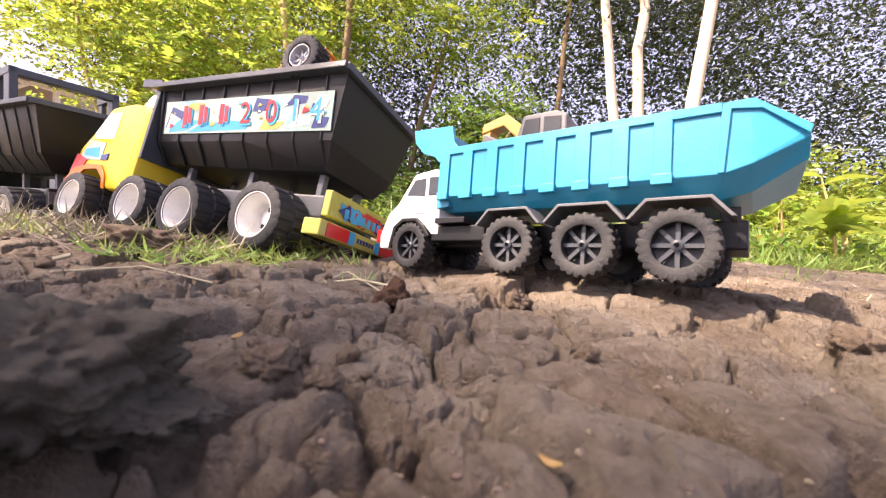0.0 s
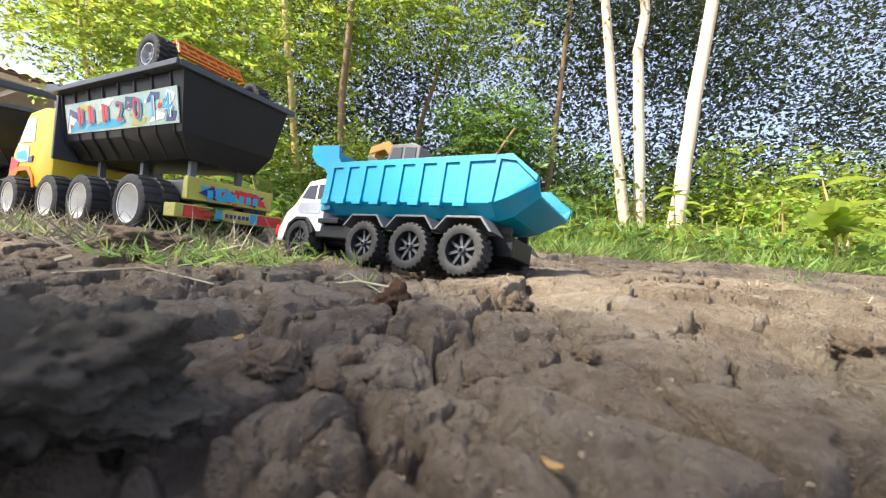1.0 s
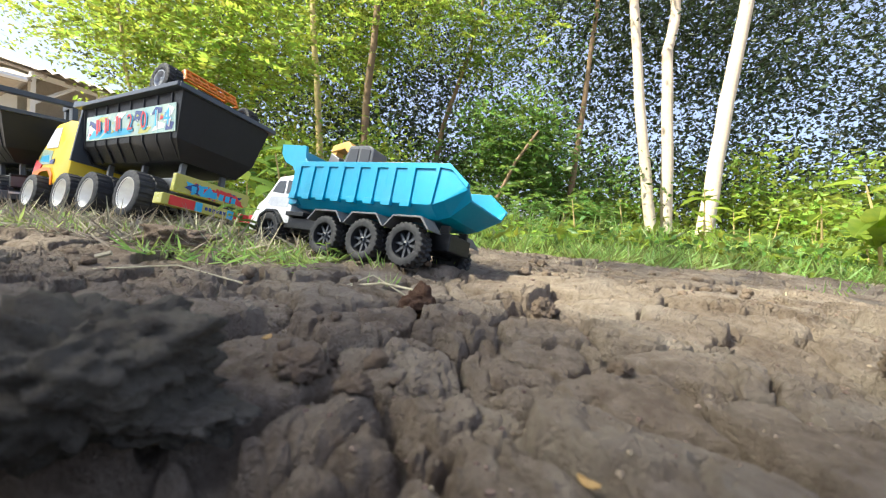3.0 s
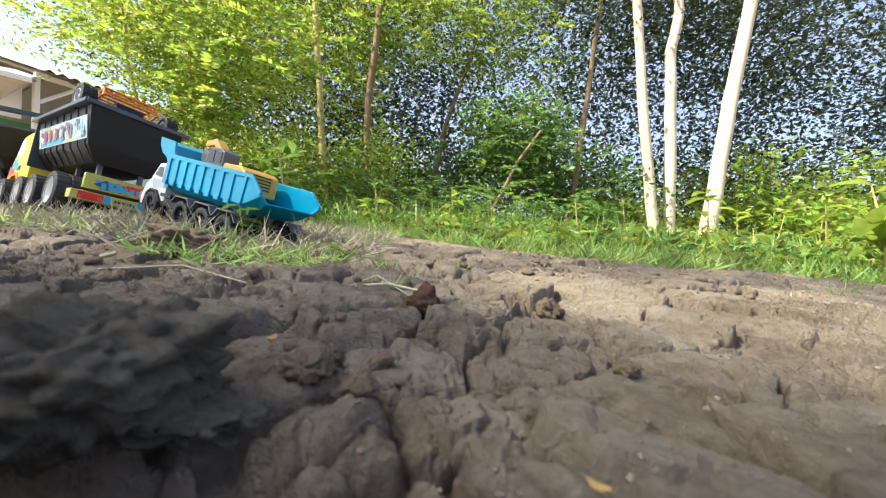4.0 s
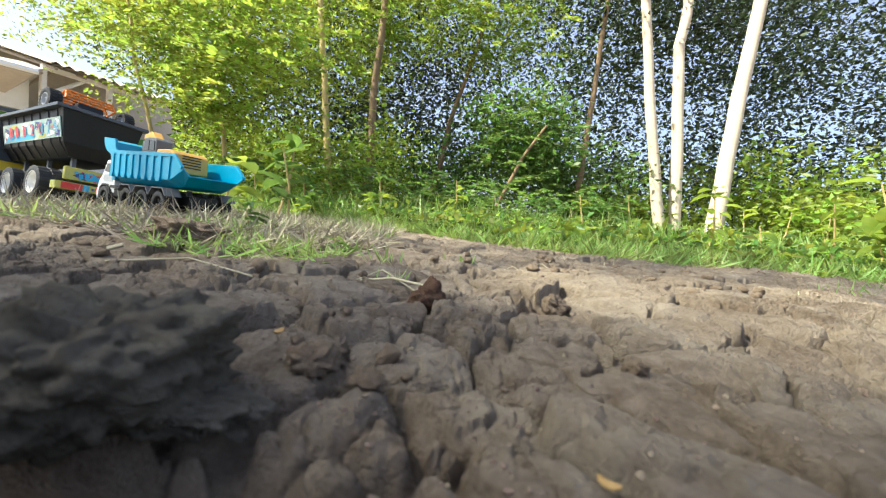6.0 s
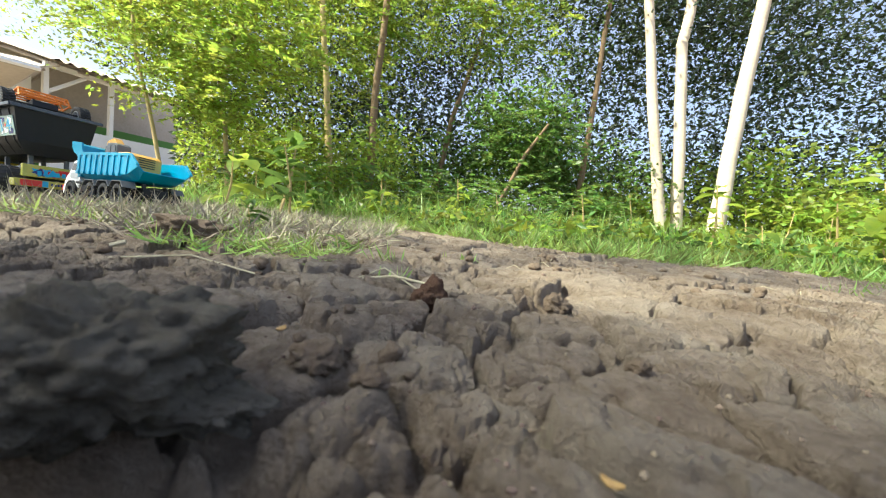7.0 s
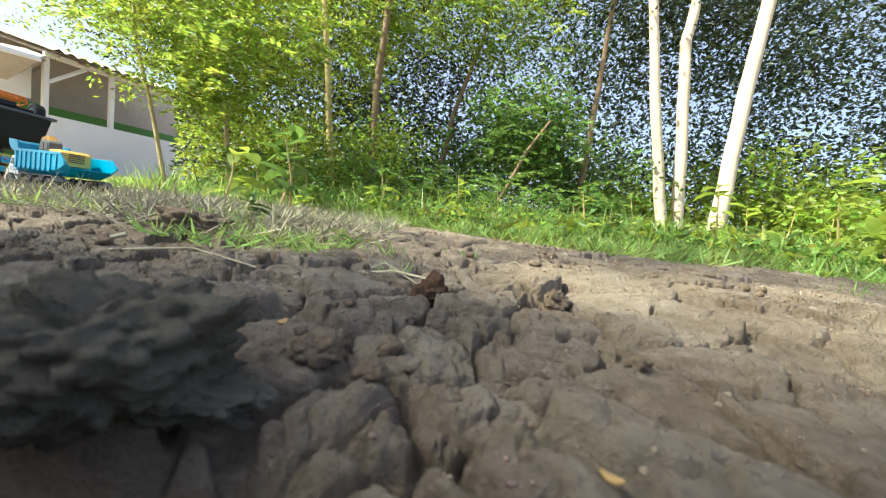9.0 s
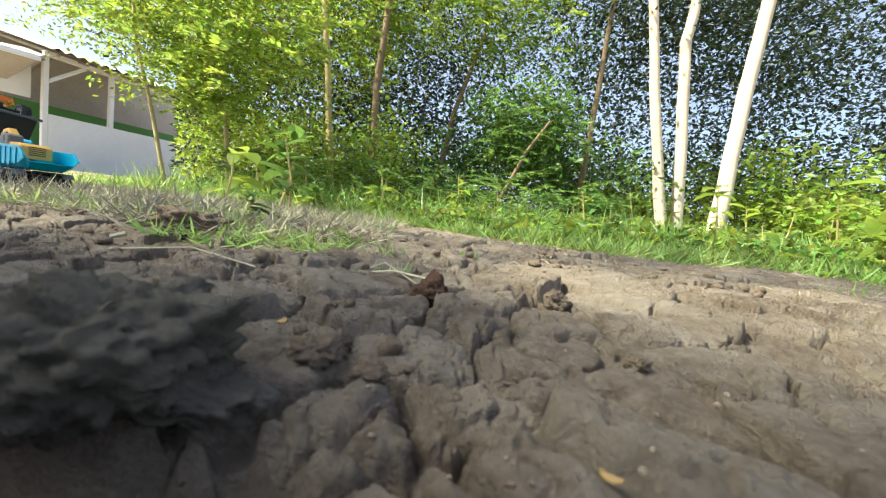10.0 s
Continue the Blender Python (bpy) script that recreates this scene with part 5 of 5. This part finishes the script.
def crawler():
    """A toy rock crawler on the black bed; origin at its base."""
    c = thing("toy_crawler", "orange tube-framed toy rock crawler riding on the black truck bed", "toy car")
    b = Build()
    b.box(-0.01, 0, 0.05, 0.17, 0.075, 0.026)
    part("chassis", b, BLACK, c, bevel=0.004)
    b = Build()
    b.prism([(0.02, 0.06), (0.02, 0.085), (0.06, 0.085), (0.115, 0.074), (0.115, 0.06)], -0.06, 0.06)
    part("bonnet", b, GREY, c, "grey bonnet", bevel=0.004)
    for s in (-1, 1):
        b = Build()
        b.tube([(-0.1, s * 0.072, 0.062), (-0.095, s * 0.068, 0.095), (0.0, s * 0.06, 0.108), (0.04, s * 0.068, 0.085), (0.04, s * 0.072, 0.062)], 0.0038, 8)
        b.tube([(-0.1, s * 0.072, 0.068), (-0.05, s * 0.072, 0.072), (0.0, s * 0.06, 0.108)], 0.0032, 8)
        b.tube([(-0.05, s * 0.072, 0.072), (-0.05, s * 0.064, 0.101)], 0.0032, 8)
        part("cage_side", b, ORANGE, c, "orange tube cage")
    for k in range(6):
        b = Build()
        x = -0.098 + k * 0.02
        z = 0.095 + (x + 0.095) * 0.137
        b.tube([(x, -0.067, z), (x, 0.067, z)], 0.003, 8)
        part("cage_bar", b, ORANGE, c)
    for k, z in enumerate((0.07, 0.082, 0.095)):        # lattice across the tail of the cage
        b = Build()
        b.tube([(-0.1 + k * 0.002, -0.07, z), (-0.1 + k * 0.002, 0.07, z)], 0.0032, 8)
        part("cage_bar", b, ORANGE, c)
    for k in range(6):
        b = Build()
        b.tube([(-0.1, -0.06 + k * 0.022, 0.068), (-0.096, -0.05 + k * 0.022, 0.095)], 0.0026, 8)
        part("cage_bar", b, ORANGE, c)
    b = Build()
    b.prism([(0.0, 0.1), (-0.012, 0.128), (0.012, 0.135), (0.014, 0.122), (0.01, 0.108)], -0.012, 0.012)
    part("seat_top", b, BLACK, c, bevel=0.003)
    for x in (-0.085, 0.085):
        for s in (-1, 1):
            hub = new("wheel")
            hub.parent = c
            hub.matrix_basis = pose(x, s * (0.107 if x < 0 else 0.06), 0.04)
            part("tyre", wheel_mesh(0.04, 0.036, 22, 0.004, 0.6), TYRE, hub, smooth=True)
            part("rim", spoked_rim(0.021, 0.034), RIM_CHALK, hub, "pale grey spoked rim", smooth=True, at=pose(0, 0, 0, 0, 0, 0 if s > 0 else 180))
        b = Build()
        w = 0.1 if x < 0 else 0.054
        b.lathe([(0.006, -w), (0.006, w), (0.001, w), (0.001, -w)], 8, pose(x, 0, 0.04))
        part("axle", b, BLACK, c)
    return c


blue = blue_truck()
yellow = big_truck("yellow", "yellow-cabbed toy dump truck with a black bed and white rims", BLACK, YELLOW, True)
black = big_truck("black", "all-black toy dump truck leading the others", BLACK, BLACK, False)
digger = excavator()
buggy = crawler()

# time, x, y, z, heading, pitch and bank in degrees
BLUE_ROWS = [
    (0, 0.2838, 0.3846, 0.0204, 138.2, -4.7, 7.1),
    (0.5, 0.2521, 0.4489, 0.0088, 142.9, -1.9, 6.0),
    (0.8, 0.1290, 0.5195, -0.0011, 142.1, -2.6, 9.2),
    (1, 0.0940, 0.5366, -0.0095, 143.8, -1.6, 11.6),
    (1.2, 0.0893, 0.5366, -0.0098, 144.2, -1.6, 12.2),
    (2, 0.0893, 0.5366, -0.0098, 144.2, -1.6, 12.2),
    (2.5, 0.0893, 0.5366, -0.0098, 144.2, -1.6, 12.2),
    (2.7, 0.0812, 0.5494, -0.0070, 146.1, -1.7, 11.9),
    (3.8, -0.4206, 0.8692, -0.0207, 152.0, 6.3, 6.3),
    (4, -0.4289, 0.8527, -0.0205, 150.3, 6.8, 6.3),
    (4.5, -0.4559, 0.8785, -0.0189, 151.2, 7.6, 6.2),
    (5, -0.4674, 0.9040, -0.0167, 152.5, 6.8, 4.5),
    (5.5, -0.5529, 0.9417, -0.0029, 151.4, 4.2, 2.9),
    (5.7, -0.5898, 0.9498, 0.0054, 150.4, 2.5, 1.8),
    (6.8, -0.9512, 1.1812, 0.0080, 154.2, -1.6, 3.2),
    (7.5, -1.0158, 1.2247, -0.0043, 153.8, -0.0, 5.5),
    (8.5, -1.3287, 1.3537, -0.0135, 157.1, -2.5, 2.0),
    (9.5, -1.4468, 1.4226, -0.0290, 156.5, 1.2, 1.2),
    (10, -1.5766, 1.4343, -0.0143, 158.2, 0.3, 0.3),
]
YELLOW_ROWS = [
    (0, -0.2154, 0.7171, -0.0205, 153.5, 1.0, 13.7),
    (0.5, -0.3468, 0.7830, -0.0096, 151.7, 0.3, 8.6),
    (0.8, -0.4358, 0.8351, -0.0013, 151.2, 2.3, 6.1),
    (1, -0.4886, 0.8510, 0.0060, 151.4, -0.6, 4.0),
    (1.2, -0.4954, 0.8551, 0.0013, 152.4, -1.2, 6.1),
    (2, -0.4954, 0.8551, 0.0013, 152.4, -1.2, 6.1),
    (2.5, -0.4954, 0.8551, 0.0013, 152.4, -1.2, 6.1),
    (2.7, -0.5411, 0.8935, 0.0088, 154.3, -1.3, 8.4),
    (3.8, -1.0156, 1.1331, -0.0010, 148.8, -3.0, 11.1),
    (4, -1.0472, 1.1569, 0.0001, 149.1, -2.7, 10.1),
    (4.5, -1.1023, 1.2061, 0.0007, 150.8, -1.7, 9.4),
    (5, -1.1520, 1.2583, 0.0054, 152.8, -1.8, 9.7),
    (5.5, -1.2380, 1.3262, 0.0062, 152.8, -1.8, 8.6),
    (5.7, -1.2671, 1.3366, 0.0056, 155.5, -2.9, 7.4),
    (6.8, -1.5425, 1.4163, -0.0043, 157.5, -3.6, 2.7),
    (7.5, -1.5769, 1.4349, -0.0019, 161.2, -1.7, -0.4),
    (8.5, -1.9562, 1.6382, 0.0046, 161.8, -2.2, 3.1),
    (9.5, -2.0529, 1.6784, 0.0024, 161.9, -1.7, 4.1),
    (10, -2.1639, 1.7312, 0.0024, 161.9, -1.7, 4.1),
]


def stand(row):
    t, x, y, z, yaw, tip, bank = row
    return pose(x, y, z, 0, 0, yaw) @ pose(0, 0, 0, 0, -tip, 0) @ pose(0, 0, 0, bank, 0, 0)


def motions():
    tracks = {}
    for key, ob, rows in (("blue", blue, BLUE_ROWS), ("yellow", yellow, YELLOW_ROWS)):
        poses = [(r[0], stand(r)) for r in rows]
        walk(ob, poses)
        tracks[key] = rows
    walk(digger, [(r[0], stand(r) @ pose(0.14, 0.0, 0.083, 0, 0, 3)) for r in BLUE_ROWS])
    walk(buggy, [(r[0], stand(r) @ pose(0.0, 0.0, 0.3385, 0, 20, 1) @ pose(0.085, 0, -0.04)) for r in YELLOW_ROWS])
    lead = [(r[0], r[1] + 0.80 * math.cos(radians(r[4])), r[2] + 0.80 * math.sin(radians(r[4])), r[3] - 0.004, r[4], r[5] * 0.3, 0.0) for r in YELLOW_ROWS]
    walk(black, [(r[0], stand(r)) for r in lead])
    tracks["black"] = lead
    for hub, radius, key, wx, wy in WHEELS:
        rows = tracks[key]
        out, angle, last = [], 0.0, rows[0]
        out.append((0.0, pose(wx, wy, radius)))
        for a, b in zip(rows, rows[1:]):
            run = math.hypot(b[1] - a[1], b[2] - a[2]) * (1 if (b[1] - a[1]) * math.cos(radians(a[4])) + (b[2] - a[2]) * math.sin(radians(a[4])) > 0 else -1)
            turn = math.degrees(run / radius)
            n = max(1, math.ceil(abs(turn) / 60))
            for k in range(1, n + 1):
                angle += turn / n
                out.append((a[0] + (b[0] - a[0]) * k / n, pose(wx, wy, radius, 0, angle, 0)))
        walk(hub, out)


motions()
